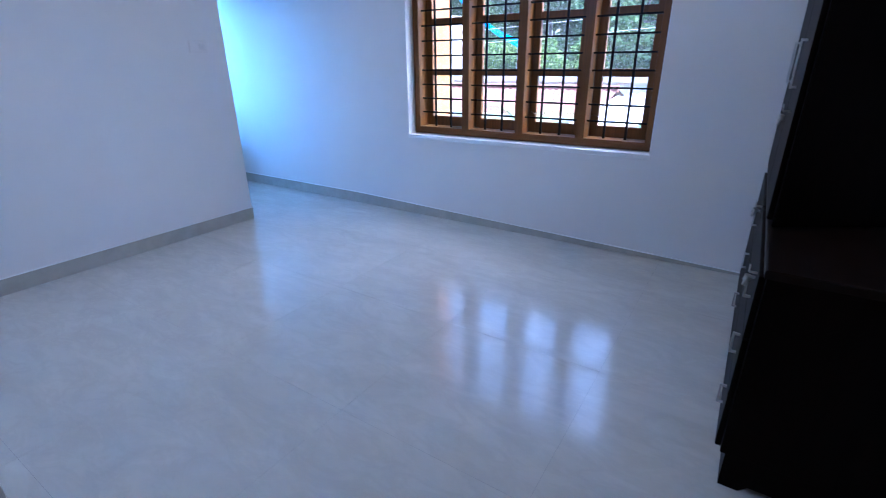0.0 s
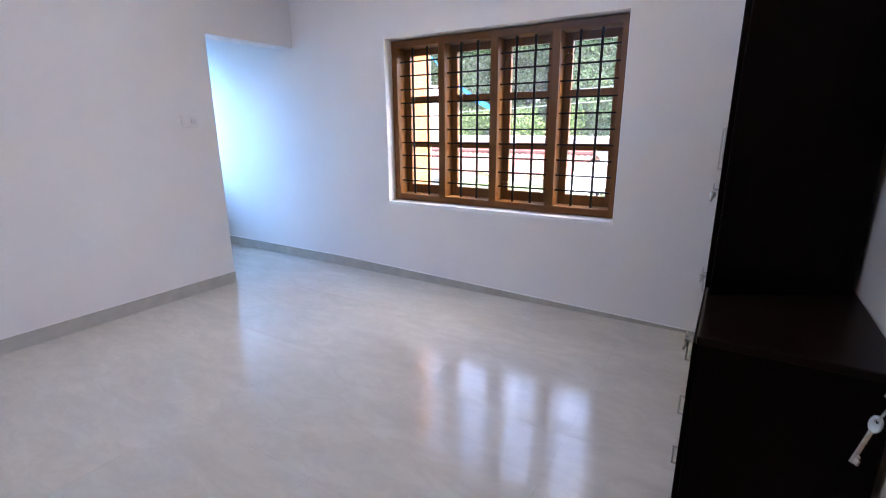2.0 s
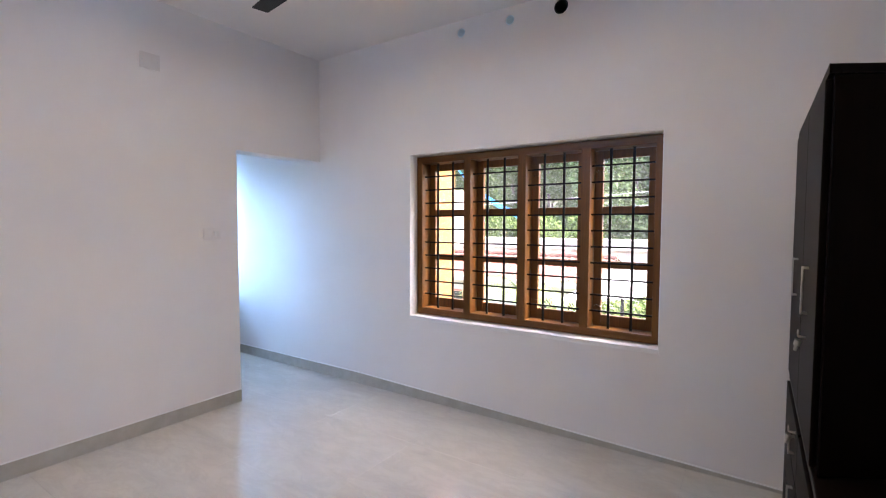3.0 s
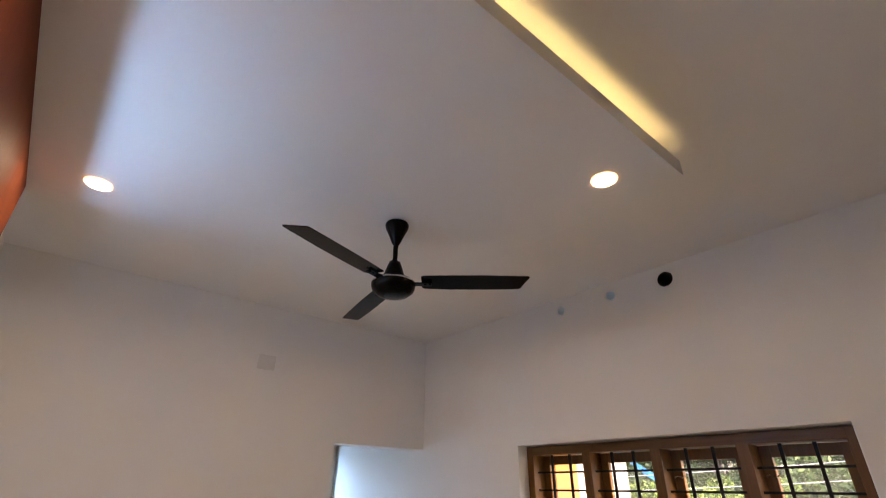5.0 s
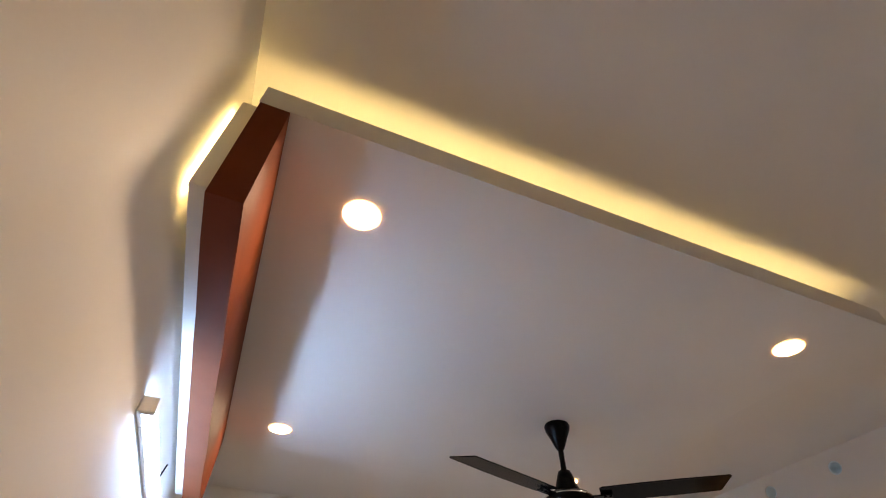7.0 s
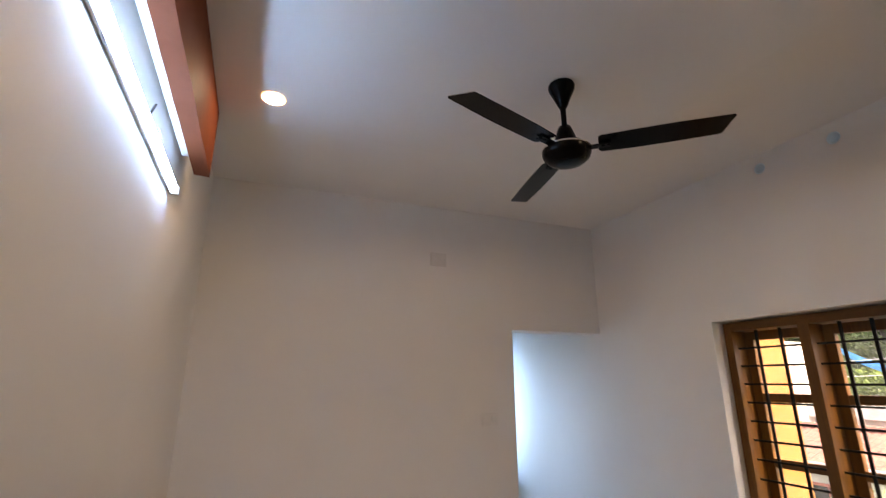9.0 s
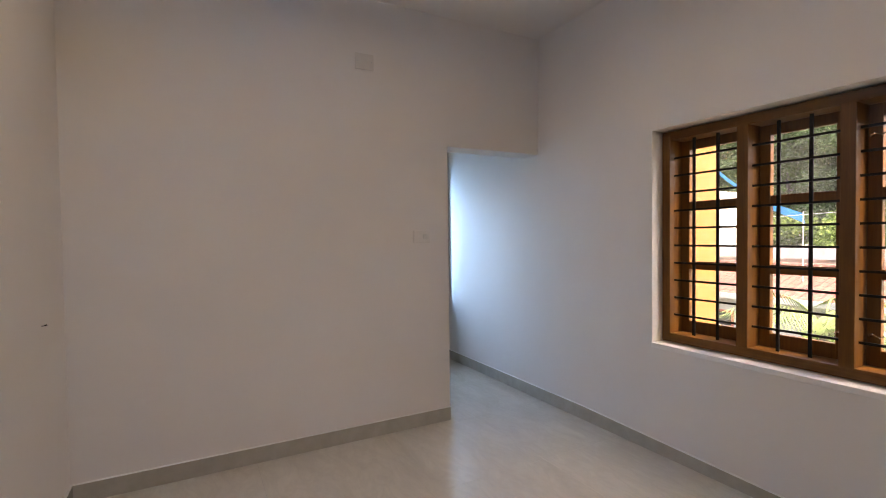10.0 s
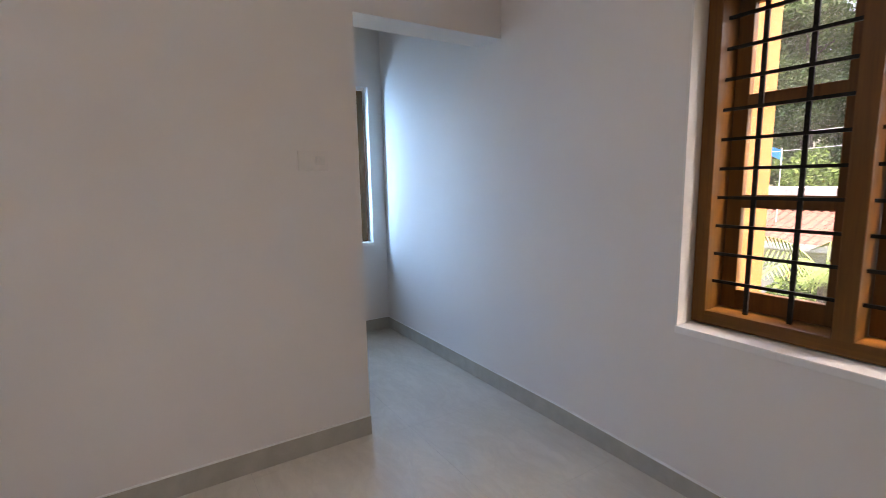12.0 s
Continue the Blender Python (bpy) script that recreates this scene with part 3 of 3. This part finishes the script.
        box_bm(bm, -th + 0.004, -0.006, 0.155, w - 0.165, z0 + 0.05, z1 - 0.05, 0.008)
        part("panel", bm, DOORWOOD, t, "raised golden panel")
    bm = bmesh.new()
    box_bm(bm, -th - 0.006, -th, w - 0.085, w - 0.035, 0.885, 1.125, 0.003)
    lk = part("lock_plate", bm, STEEL, t, "steel lock plate")
    bm = bmesh.new()
    cyl_bm(bm, (-th - 0.004, w - 0.06, 1.03), (-th - 0.055, w - 0.06, 1.03), 0.011, seg=14)
    cyl_bm(bm, (-th - 0.05, w - 0.055, 1.03), (-th - 0.052, w - 0.18, 1.03), 0.010, 0.008, seg=14)
    part("lever", bm, STEEL, lk, "steel lever handle", True)
    return t


room_door()


def hanging_keys():
    """A key in the lock and a second one on a loop of wire below it."""
    t = thing("key_bunch", (4.065, -2.449, 0.958), "nickel keys hanging from the door lock on a wire", "keys")

    def key(bow, tip):
        """Flat key from the middle of its bow to its tip, as offsets from the lock."""
        bow, tip = Vector(bow), Vector(tip)
        n = (tip - bow).length
        bm = bmesh.new()
        seg = 24
        o = [bm.verts.new((0.0125 * math.cos(6.2832 * i / seg), 0, 0.015 * math.sin(6.2832 * i / seg))) for i in range(seg)]
        h = [bm.verts.new((0.005 * math.cos(6.2832 * i / seg), 0, 0.005 + 0.004 * math.sin(6.2832 * i / seg))) for i in range(seg)]
        for i in range(seg):
            j = (i + 1) % seg
            bm.faces.new((o[i], o[j], h[j], h[i]))
        r = bmesh.ops.extrude_face_region(bm, geom=list(bm.faces))
        bmesh.ops.translate(bm, vec=(0, 0.003, 0), verts=[v for v in r["geom"] if isinstance(v, bmesh.types.BMVert)])
        bmesh.ops.recalc_face_normals(bm, faces=bm.faces)
        cyl_bm(bm, (0, 0.0015, -0.012), (0, 0.0015, -n), 0.0034, seg=12)
        box_bm(bm, -0.012, -0.002, 0.0, 0.003, -n + 0.002, -n + 0.012)
        box_bm(bm, -0.009, -0.002, 0.0, 0.003, -n + 0.014, -n + 0.018)
        ob = part("key", bm, KEYMETAL, t, "nickel mortice key", True)
        ob.matrix_local = Matrix.Translation(bow) @ (bow - tip).to_track_quat("Z", "Y").to_matrix().to_4x4()
    lock_bow, hung_bow, hung_tip = (-0.048, -0.017, 0.007), (-0.048, 0.038, -0.069), (-0.068, 0.030, -0.145)
    key(lock_bow, (0.0, 0.0, 0.0))
    key(hung_bow, hung_tip)
    bm = bmesh.new()
    a, b = Vector(lock_bow), Vector(hung_bow) + Vector((0, 0, 0.006))
    last = None
    for i in range(21):
        k = 2 * math.pi * i / 20
        mid = a.lerp(b, 0.5 - 0.5 * math.cos(k))
        p = mid + Vector((0.002, 0.007, 0)) * math.sin(k)
        if last is not None:
            cyl_bm(bm, last, p, 0.0008, seg=6)
        last = p
    part("wire_loop", bm, KEYMETAL, t, "thin twisted wire loop")


hanging_keys()

# ---- small fittings on the west wall ----
def blank_plate(y0, y1, z0, z1):
    t = thing("cover_plate", (0, (y0 + y1) / 2, (z0 + z1) / 2), "blank white plastic cover plate on the wall", "cover plate")
    h, v = (y1 - y0) / 2, (z1 - z0) / 2
    box_part("plate", (0.001, 0.011, -h, h, -v, v), PLATE, t, 0.004)
    for s in (-1, 1):
        bm = bmesh.new()
        cyl_bm(bm, (0.010, s * h * 0.75, 0), (0.0125, s * h * 0.75, 0), 0.004, seg=12)
        part("screw", bm, STEEL, t)


def switch_board(y0, y1, z0, z1):
    t = thing("switch_plate", (0, (y0 + y1) / 2, (z0 + z1) / 2), "white modular switch plate with one rocker switch", "switch")
    h, v = (y1 - y0) / 2, (z1 - z0) / 2
    box_part("plate", (0.001, 0.009, -h, h, -v, v), IVORY, t, 0.003)
    box_part("insert", (0.009, 0.0105, -h + 0.012, h - 0.012, -v + 0.010, v - 0.010), IVORY, t, 0.0006)
    for a in (0.008, 0.031):
        bm = bmesh.new()
        prism_bm(bm, [(0.0105, -0.020), (0.0135, -0.020), (0.0175, 0.020), (0.0105, 0.020)], 1, a, a + 0.020)
        part("rocker", bm, PVC, t, "white rocker switch")


blank_plate(-1.606, -1.472, 2.575, 2.685)
switch_board(-1.185, -1.045, 1.37, 1.46)


def wall_nail():
    t = thing("wall_nail", (0.43, SOUTH, 1.03), "small nail in the painted wall", "nail")
    bm = bmesh.new()
    cyl_bm(bm, (0, -0.004, 0), (0, 0.018, 0.004), 0.002, seg=8)
    cyl_bm(bm, (0, 0.017, 0.004), (0, 0.0185, 0.0042), 0.005, seg=10)
    part("shank", bm, IRON, t)


wall_nail()


def vent_pipes():
    for i, (hx, hz, hr) in enumerate(HOLES):
        t = thing("vent_pipe", (hx, 0, hz), ("round vent pipe through the wall, capped outside, inner darkness painted in" if i == 2 else "round vent pipe through the wall, open to daylight, blue skylight painted in"), "vent", "vent pipes over the window")
        bm = bmesh.new()
        seg = 32
        rings = []
        for r, y in ((hr - 0.001, 0.004), (hr - 0.001, OUT + 0.03), (hr - 0.006, OUT + 0.03), (hr - 0.006, 0.004)):
            rings.append([bm.verts.new((r * math.cos(2 * math.pi * k / seg), y, r * math.sin(2 * math.pi * k / seg))) for k in range(seg)])
        for a, b in zip(rings, rings[1:] + rings[:1]):
            for k in range(seg):
                j = (k + 1) % seg
                bm.faces.new((a[k], a[j], b[j], b[k]))
        bmesh.ops.recalc_face_normals(bm, faces=bm.faces)
        # black pipe and an unseen added cap make the third vent dark inside
        part("pipe", bm, IRON if i == 2 else PIPE, t, smooth=True)
        if i == 2:
            bm = bmesh.new()
            cyl_bm(bm, (0, OUT + 0.028, 0), (0, OUT + 0.04, 0), hr + 0.004, seg=32)
            part("cap", bm, IRON, t, "dark end cap, added out of sight")


vent_pipes()

# ---- outside ----
GZ = -3.4
GRASS = noisy("rough_ground", (0.05, 0.07, 0.025), (0.12, 0.10, 0.06), 0.9, 0.6, bumps=0.3, dist=0.05)
YELLOW = noisy("yellow_wall_paint", (0.33, 0.122, 0.018), (0.37, 0.142, 0.024), 0.55, 3, bumps=0.05)
ORANGE = noisy("ochre_wall_paint", (0.60, 0.30, 0.05), (0.66, 0.34, 0.06), 0.55, 3, bumps=0.05)
CLAY = noisy("clay_roof_tile", (0.15, 0.065, 0.05), (0.24, 0.11, 0.085), 0.9, 9, bumps=0.2, dist=0.01, spec=0.1)
LIME = noisy("whitewashed_wall", (0.46, 0.445, 0.40), (0.60, 0.58, 0.53), 0.8, 2.2, bumps=0.1)
SHEET = noisy("pale_roof_sheet", (0.42, 0.42, 0.41), (0.52, 0.52, 0.51), 0.5, 3, bumps=0.05)
TARP = noisy("blue_tarpaulin", (0.04, 0.30, 0.58), (0.08, 0.40, 0.68), 0.45, 6, bumps=0.3, dist=0.02)
REDPAINT = noisy("red_oxide_paint", (0.36, 0.10, 0.07), (0.44, 0.14, 0.10), 0.7, 4)
DARKPANE = mat("dark_window_pane", (0.02, 0.025, 0.03), 0.1)
BARK = noisy("grey_bark", (0.10, 0.085, 0.07), (0.20, 0.17, 0.14), 0.9, 14, stretch=(1, 1, 0.2), bumps=0.5, dist=0.02)


def leaf_mat(name, a, b):
    m = mat(name, a, 0.6, 0, 0.15)
    g = m.node_tree.nodes.new("ShaderNodeNewGeometry")
    base(m, ramp(m, g.outputs["Random Per Island"], [(0.0, a), (1.0, b)]))
    bs = m.node_tree.nodes["Principled BSDF"]
    bs.inputs["Transmission Weight"].default_value = 0.0
    return m


LEAF = leaf_mat("tree_leaf", (0.085, 0.135, 0.045), (0.18, 0.245, 0.10))
LEAF2 = leaf_mat("shrub_leaf", (0.09, 0.15, 0.03), (0.17, 0.24, 0.06))
FROND = leaf_mat("palm_leaf", (0.12, 0.19, 0.05), (0.24, 0.30, 0.10))

solid("ground", [(-400, 400, -400, 900, GZ - 0.4, GZ)], GRASS, "rough green and earthy ground", "ground")


def porch_pillar():
    t = thing("porch_pillar", (0, 0, GZ), "yellow painted square porch pillar outside the window", "pillar")
    bm = bmesh.new()
    box_bm(bm, 0.70, 1.12, 0.42, 0.70, 0, 7.2, 0.006)
    part("shaft", bm, YELLOW, t)
    bm = bmesh.new()
    box_bm(bm, 0.66, 1.16, 0.39, 0.75, 0, 0.3, 0.01)
    part("base", bm, ORANGE, t)


porch_pillar()


def clay_roof(parent, x0, x1, y0, y1, z0, z1, name="roof"):
    """Pantile slope: rolls across, stepped courses up the slope."""
    rolls, courses = int((x1 - x0) / 0.22), int(math.hypot(y1 - y0, z1 - z0) / 0.27)
    sub = 4
    nx = rolls * sub + 1
    verts, faces = [], []
    for c in range(courses):
        for e in (0, 1):
            k = (c + e) / courses
            lift = 0.005 if e == 0 else 0.0
            for i in range(nx):
                x = x0 + (x1 - x0) * i / (nx - 1)
                verts.append((x, y0 + (y1 - y0) * k, z0 + (z1 - z0) * k + lift + 0.02 * math.cos(2 * math.pi * i / sub)))
        b0 = 2 * c * nx
        for i in range(nx - 1):
            faces.append((b0 + i, b0 + i + 1, b0 + nx + i + 1, b0 + nx + i))
            if c:
                faces.append((b0 - nx + i, b0 - nx + i + 1, b0 + i + 1, b0 + i))
    me = bpy.data.meshes.new(name)
    me.from_pydata(verts, [], faces)
    me.materials.append(CLAY)
    ob = new(name, me)
    ob.parent = parent
    return tagged(ob, "weathered clay pantile roof")


def tiled_house():
    t = thing("tiled_house", (-6.5, 12.0, GZ), "low cream house with a weathered clay tile roof", "house")
    x0, x1 = -6.0, 5.6
    bm = bmesh.new()
    box_bm(bm, x0, x1, -0.4, 3.4, 0, 3.1)
    part("wall", bm, LIME, t)
    clay_roof(t, x0 - 0.5, x1 + 0.5, -1.0, 1.5, 3.08, 3.75)
    clay_roof(t, x0 - 0.5, x1 + 0.5, 4.0, 1.5, 3.08, 3.75)
    bm = bmesh.new()
    cyl_bm(bm, (x0 - 0.5, 1.5, 3.78), (x1 + 0.5, 1.5, 3.78), 0.12, seg=12)
    part("ridge", bm, CLAY, t)
    box_part("fascia_board", (x0 - 0.5, x1 + 0.5, -1.03, -0.99, 2.94, 3.09), LIME, t)
    for wx in (-4.6, -2.0, 0.6, 3.6):
        bm = bmesh.new()
        box_bm(bm, wx, wx + 0.9, -0.43, -0.38, 1.3, 2.5)
        wd = part("window", bm, REDPAINT, t, "dark red framed window")
        for k in (0, 1):
            box_part("pane", (wx + 0.06 + k * 0.41, wx + 0.43 + k * 0.41, -0.445, -0.435, 1.37, 2.43), DARKPANE, wd)


tiled_house()


def flat_house():
    t = thing("white_house", (-13.0, 17.0, GZ), "white flat-roofed house with a plain parapet", "house")
    bm = bmesh.new()
    box_bm(bm, -9, 15.4, 0, 2.0, 0, 3.85)
    box_bm(bm, -9.2, 15.6, -0.25, 2.2, 3.85, 4.25)
    part("wall", bm, LIME, t)
    for wx in (-7, -4, -1, 2, 5, 8):
        box_part("window", (wx, wx + 1.2, -0.03, 0.05, 1.2, 2.5), DARKPANE, t)


flat_house()


def red_block():
    t = thing("red_trim_house", (-10.4, 14.5, GZ), "two-storey white house with red oxide window screens", "house")
    bm = bmesh.new()
    box_bm(bm, -2.6, 1.6, 0, 4, 0, 6.6)
    part("wall", bm, LIME, t)
    box_part("sunshade", (-2.7, 1.8, -0.6, 0.0, 5.25, 5.38), LIME, t)
    for z in (3.9, 4.7):
        bm = bmesh.new()
        box_bm(bm, 0.2, 1.2, -0.05, 0.02, z, z + 0.6)
        sc = part("screen", bm, REDPAINT, t, "red oxide window screen")
        for i in range(4):
            for j in range(3):
                box_part("pane", (0.26 + i * 0.23, 0.42 + i * 0.23, -0.06, -0.045, z + 0.05 + j * 0.18, z + 0.18 + j * 0.18), DARKPANE, sc)
    return t


red_block()


def sheet_roof():
    t = thing("sheet_roof_shed", (2.4, 8.2, GZ), "open shed with a pale metal sheet roof", "shed")
    verts, faces = [], []
    n = 60
    for i in range(n + 1):
        x = -2.1 + 6.0 * i / n
        w = 0.02 * math.cos(i * math.pi)
        verts += [(x, -2.4, 3.35 + w + 0.16 * (x + 2.1)), (x, 2.4, 3.75 + w + 0.16 * (x + 2.1))]
    for i in range(n):
        faces.append((2 * i, 2 * i + 2, 2 * i + 3, 2 * i + 1))
    me = bpy.data.meshes.new("roof")
    me.from_pydata(verts, [], faces)
    me.materials.append(SHEET)
    ob = new("roof", me)
    ob.parent = t
    md = ob.modifiers.new("thick", "SOLIDIFY")
    md.thickness = 0.02
    for x in (-1.9, 0.9, 3.6):
        for y in (-2.2, 2.2):
            bm = bmesh.new()
            cyl_bm(bm, (x, y, 0), (x, y, 3.36 + 0.16 * (x + 2.1) + (0.4 if y > 0 else 0.0)), 0.05, seg=10)
            part("post", bm, IRON, t)


sheet_roof()


def tarp_banner():
    t = thing("tarpaulin", (-4.2, 12.4, 1.2), "bright blue tarpaulin slung on a line", "tarpaulin")
    bm = bmesh.new()
    n = 14
    a = [bm.verts.new((-2.3 + 2.9 * k / n, 0.04 * math.sin(k), 2.75 - 2.0 * k / n - 0.25 * math.sin(math.pi * k / n))) for k in range(n + 1)]
    b = [bm.verts.new((-2.3 + 2.9 * k / n, 0.12 + 0.05 * math.cos(k), 2.75 - 2.0 * k / n - 0.25 * math.sin(math.pi * k / n) - 0.12 - 0.16 * k / n)) for k in range(n + 1)]
    for k in range(n):
        bm.faces.new((a[k], a[k + 1], b[k + 1], b[k]))
    bmesh.ops.solidify(bm, geom=list(bm.faces), thickness=0.01)
    part("sheet", bm, TARP, t)
    for dx, zt in ((-2.3, 2.8), (0.6, 0.8)):
        bm = bmesh.new()
        cyl_bm(bm, (dx, 0.05, GZ - 1.2), (dx, 0.05, zt), 0.014, seg=8)
        part("pole", bm, PVC, t, "thin white pole")


tarp_banner()


def wires():
    t = thing("overhead_cable", (0, 0, 0), "slack overhead service cables", "cable")
    for y, z in ((10.5, 2.55), (10.9, 2.2)):
        bm = bmesh.new()
        last = None
        for i in range(21):
            x = -12 + 1.2 * i
            p = Vector((x, y + 0.02 * i, z + 0.003 * (i - 4) ** 2 - 0.6 + 0.03 * i))
            if last is not None:
                cyl_bm(bm, last, p, 0.006, seg=6)
            last = p
        part("cable", bm, PVC, t)


wires()


def leaf_mesh(name, rng, count, blobs, size, material):
    """Many small bent leaves in uneven clumps."""
    verts, faces = [], []
    for _ in range(count):
        c, r = rng.choice(blobs)
        d = Vector((rng.gauss(0, 1), rng.gauss(0, 1), rng.gauss(0, 1))).normalized()
        p = Vector(c) + Vector((d.x * r[0], d.y * r[1], d.z * r[2])) * (rng.random() ** 0.45)
        u = Vector((rng.gauss(0, 1), rng.gauss(0, 1), rng.gauss(0, 0.6))).normalized()
        v = u.cross(Vector((rng.gauss(0, 1), rng.gauss(0, 1), rng.gauss(0, 1)))).normalized()
        s = size * rng.uniform(0.6, 1.4)
        k = len(verts)
        verts += [tuple(p - u * s), tuple(p + v * s * 0.45), tuple(p + u * s), tuple(p - v * s * 0.45)]
        faces.append((k, k + 1, k + 2, k + 3))
    me = bpy.data.meshes.new(name)
    me.from_pydata(verts, [], faces)
    me.materials.append(material)
    return me


def tree(seed, height, spread, lean=0.0):
    rng = random.Random(seed)
    t = thing("tree", (0, 0, GZ), "tall slim tree with a loose green crown", "tree", "trees behind the houses")
    bm = bmesh.new()
    last = Vector((0, 0, -0.2))
    pts = [last]
    for i in range(1, 8):
        pts.append(Vector((lean * i + rng.uniform(-0.08, 0.08), rng.uniform(-0.1, 0.1), height * 0.85 * i / 7)))
    for i in range(7):
        cyl_bm(bm, pts[i], pts[i + 1], 0.17 - 0.018 * i, 0.17 - 0.018 * (i + 1), seg=9)
    blobs = []
    for i in range(20):
        a = rng.uniform(0, 6.28)
        k = rng.uniform(0.2, 0.98)
        b = pts[0].lerp(pts[-1], k)
        e = b + Vector((math.cos(a) * spread * rng.uniform(0.4, 1), math.sin(a) * spread * rng.uniform(0.4, 1), rng.uniform(0.4, 1.6)))
        cyl_bm(bm, b, e, 0.05, 0.015, seg=6)
        blobs.append((tuple(e), (rng.uniform(0.9, 1.7), rng.uniform(0.9, 1.7), rng.uniform(0.6, 1.2))))
    blobs.append((tuple(pts[-1] + Vector((0, 0, 0.6))), (1.2, 1.2, 1.0)))
    part("trunk", bm, BARK, t, "slim grey trunk with limbs")
    me = leaf_mesh("crown", rng, 20000, blobs, 0.15, LEAF)
    c = new("crown", me)
    c.parent = t
    return t


rng = random.Random(5)
kinds = [tree(11, 18, 2.3, 0.05), tree(12, 21, 2.5, -0.06), tree(13, 16, 2.2, 0.03)]
spots = [(-26 + 2.1 * i + rng.uniform(-0.8, 0.8), 32 + rng.uniform(-1.5, 5)) for i in range(20)] + [(-30 + 2.4 * i + rng.uniform(-0.9, 0.9), 41 + rng.uniform(-2, 3)) for i in range(18)] + [(-4 + 2.3 * i + rng.uniform(-0.6, 0.6), 23.5 + rng.uniform(-1, 3)) for i in range(6)]
for i, (x, y) in enumerate(spots):
    m = pose(x, y, GZ, 0, 0, rng.uniform(0, 360))
    if i < 3:
        kinds[i].matrix_world = m
    else:
        copy_thing(kinds[i % 3], m)


def shrubs():
    rng2 = random.Random(9)
    blobs = []
    for i in range(60):
        blobs.append(((rng2.uniform(-22, 8), rng2.uniform(20.5, 23), GZ + rng2.uniform(1.6, 5.2)), (rng2.uniform(0.8, 1.8), 0.9, rng2.uniform(0.6, 1.3))))
    for i in range(26):
        blobs.append(((rng2.uniform(-3.0, 1.2), rng2.uniform(10.5, 15.5), GZ + rng2.uniform(0.4, 2.2)), (0.8, 0.8, 0.6)))
    me = leaf_mesh("hedge", rng2, 60000, blobs, 0.095, LEAF2)
    tagged(new("hedge", me), "tangled green shrubs between the houses", "shrubs", kind="stuff")


shrubs()


def palm(x, y, z, seed):
    rng3 = random.Random(seed)
    t = thing("palm", (x, y, GZ), "young coconut palm with arching pale green fronds", "palm")
    bm = bmesh.new()
    cyl_bm(bm, (0, 0, 0), (0.1, 0, z - GZ), 0.10, 0.06, seg=10)
    part("trunk", bm, BARK, t, "ringed grey trunk")
    for f in range(11):
        az = f * 2.4 + rng3.uniform(-0.3, 0.3)
        up = rng3.uniform(0.4, 1.3)
        length = rng3.uniform(1.1, 1.6)
        verts, faces = [], []
        n = 26
        for i in range(n + 1):
            k = i / n
            r = length * k * math.cos(up * (1 - 0.7 * k))
            h = length * k * math.sin(up) - 1.0 * k * k
            c = Vector((0.1 + r * math.cos(az), r * math.sin(az), z - GZ + h))
            side = Vector((-math.sin(az), math.cos(az), 0))
            fw = Vector((math.cos(az), math.sin(az), -0.4))
            if i:
                ll = 0.42 * math.sin(math.pi * min(1, 0.12 + k * 0.9)) + 0.04
                for s in (-1, 1):
                    b = len(verts)
                    tip = c + side * s * ll * 0.85 + fw * ll * 0.6 - Vector((0, 0, ll * 0.35))
                    verts += [tuple(c - fw * 0.014), tuple(c + fw * 0.014), tuple(tip)]
                    faces.append((b, b + 1, b + 2))
                b = len(verts)
                verts += [tuple(prev + side * 0.012), tuple(prev - side * 0.012), tuple(c - side * 0.01), tuple(c + side * 0.01)]
                faces.append((b, b + 1, b + 2, b + 3))
            prev = c
        me = bpy.data.meshes.new("frond")
        me.from_pydata(verts, [], faces)
        me.materials.append(FROND)
        ob = new("frond", me)
        ob.parent = t


palm(-0.15, 5.1, 0.02, 3)
palm(-2.6, 7.2, -1.2, 4)

# ---- floor tiles ----
def floor_tiles():
    fl = bpy.data.objects["floor"]
    s, g = 0.80, 0.0013
    ox, oy = 3.263 - 7 * s, -1.49 - 5 * s
    made = {}
    for i in range(10):
        for j in range(7):
            x0, x1 = max(ox + i * s + g / 2, -1.76), min(ox + (i + 1) * s - g / 2, ROOM_X + 0.01)
            y0, y1 = max(oy + j * s + g / 2, LOBBY - 0.01), min(oy + (j + 1) * s - g / 2, 0.005)
            if x1 < -TH:
                y0 = max(y0, AY - 0.01)
            if x1 - x0 < 0.02 or y1 - y0 < 0.02:
                continue
            key = (round(x1 - x0, 4), round(y1 - y0, 4))
            if key not in made:
                bm = bmesh.new()
                box_bm(bm, -key[0] / 2, key[0] / 2, -key[1] / 2, key[1] / 2, -0.0007, 0.0)
                me = bpy.data.meshes.new("tile")
                bm.to_mesh(me)
                bm.free()
                me.materials.append(TILE)
                made[key] = me
            ob = new("tile", made[key])
            ob.parent = fl
            ob.location = ((x0 + x1) / 2, (y0 + y1) / 2, 0)


floor_tiles()
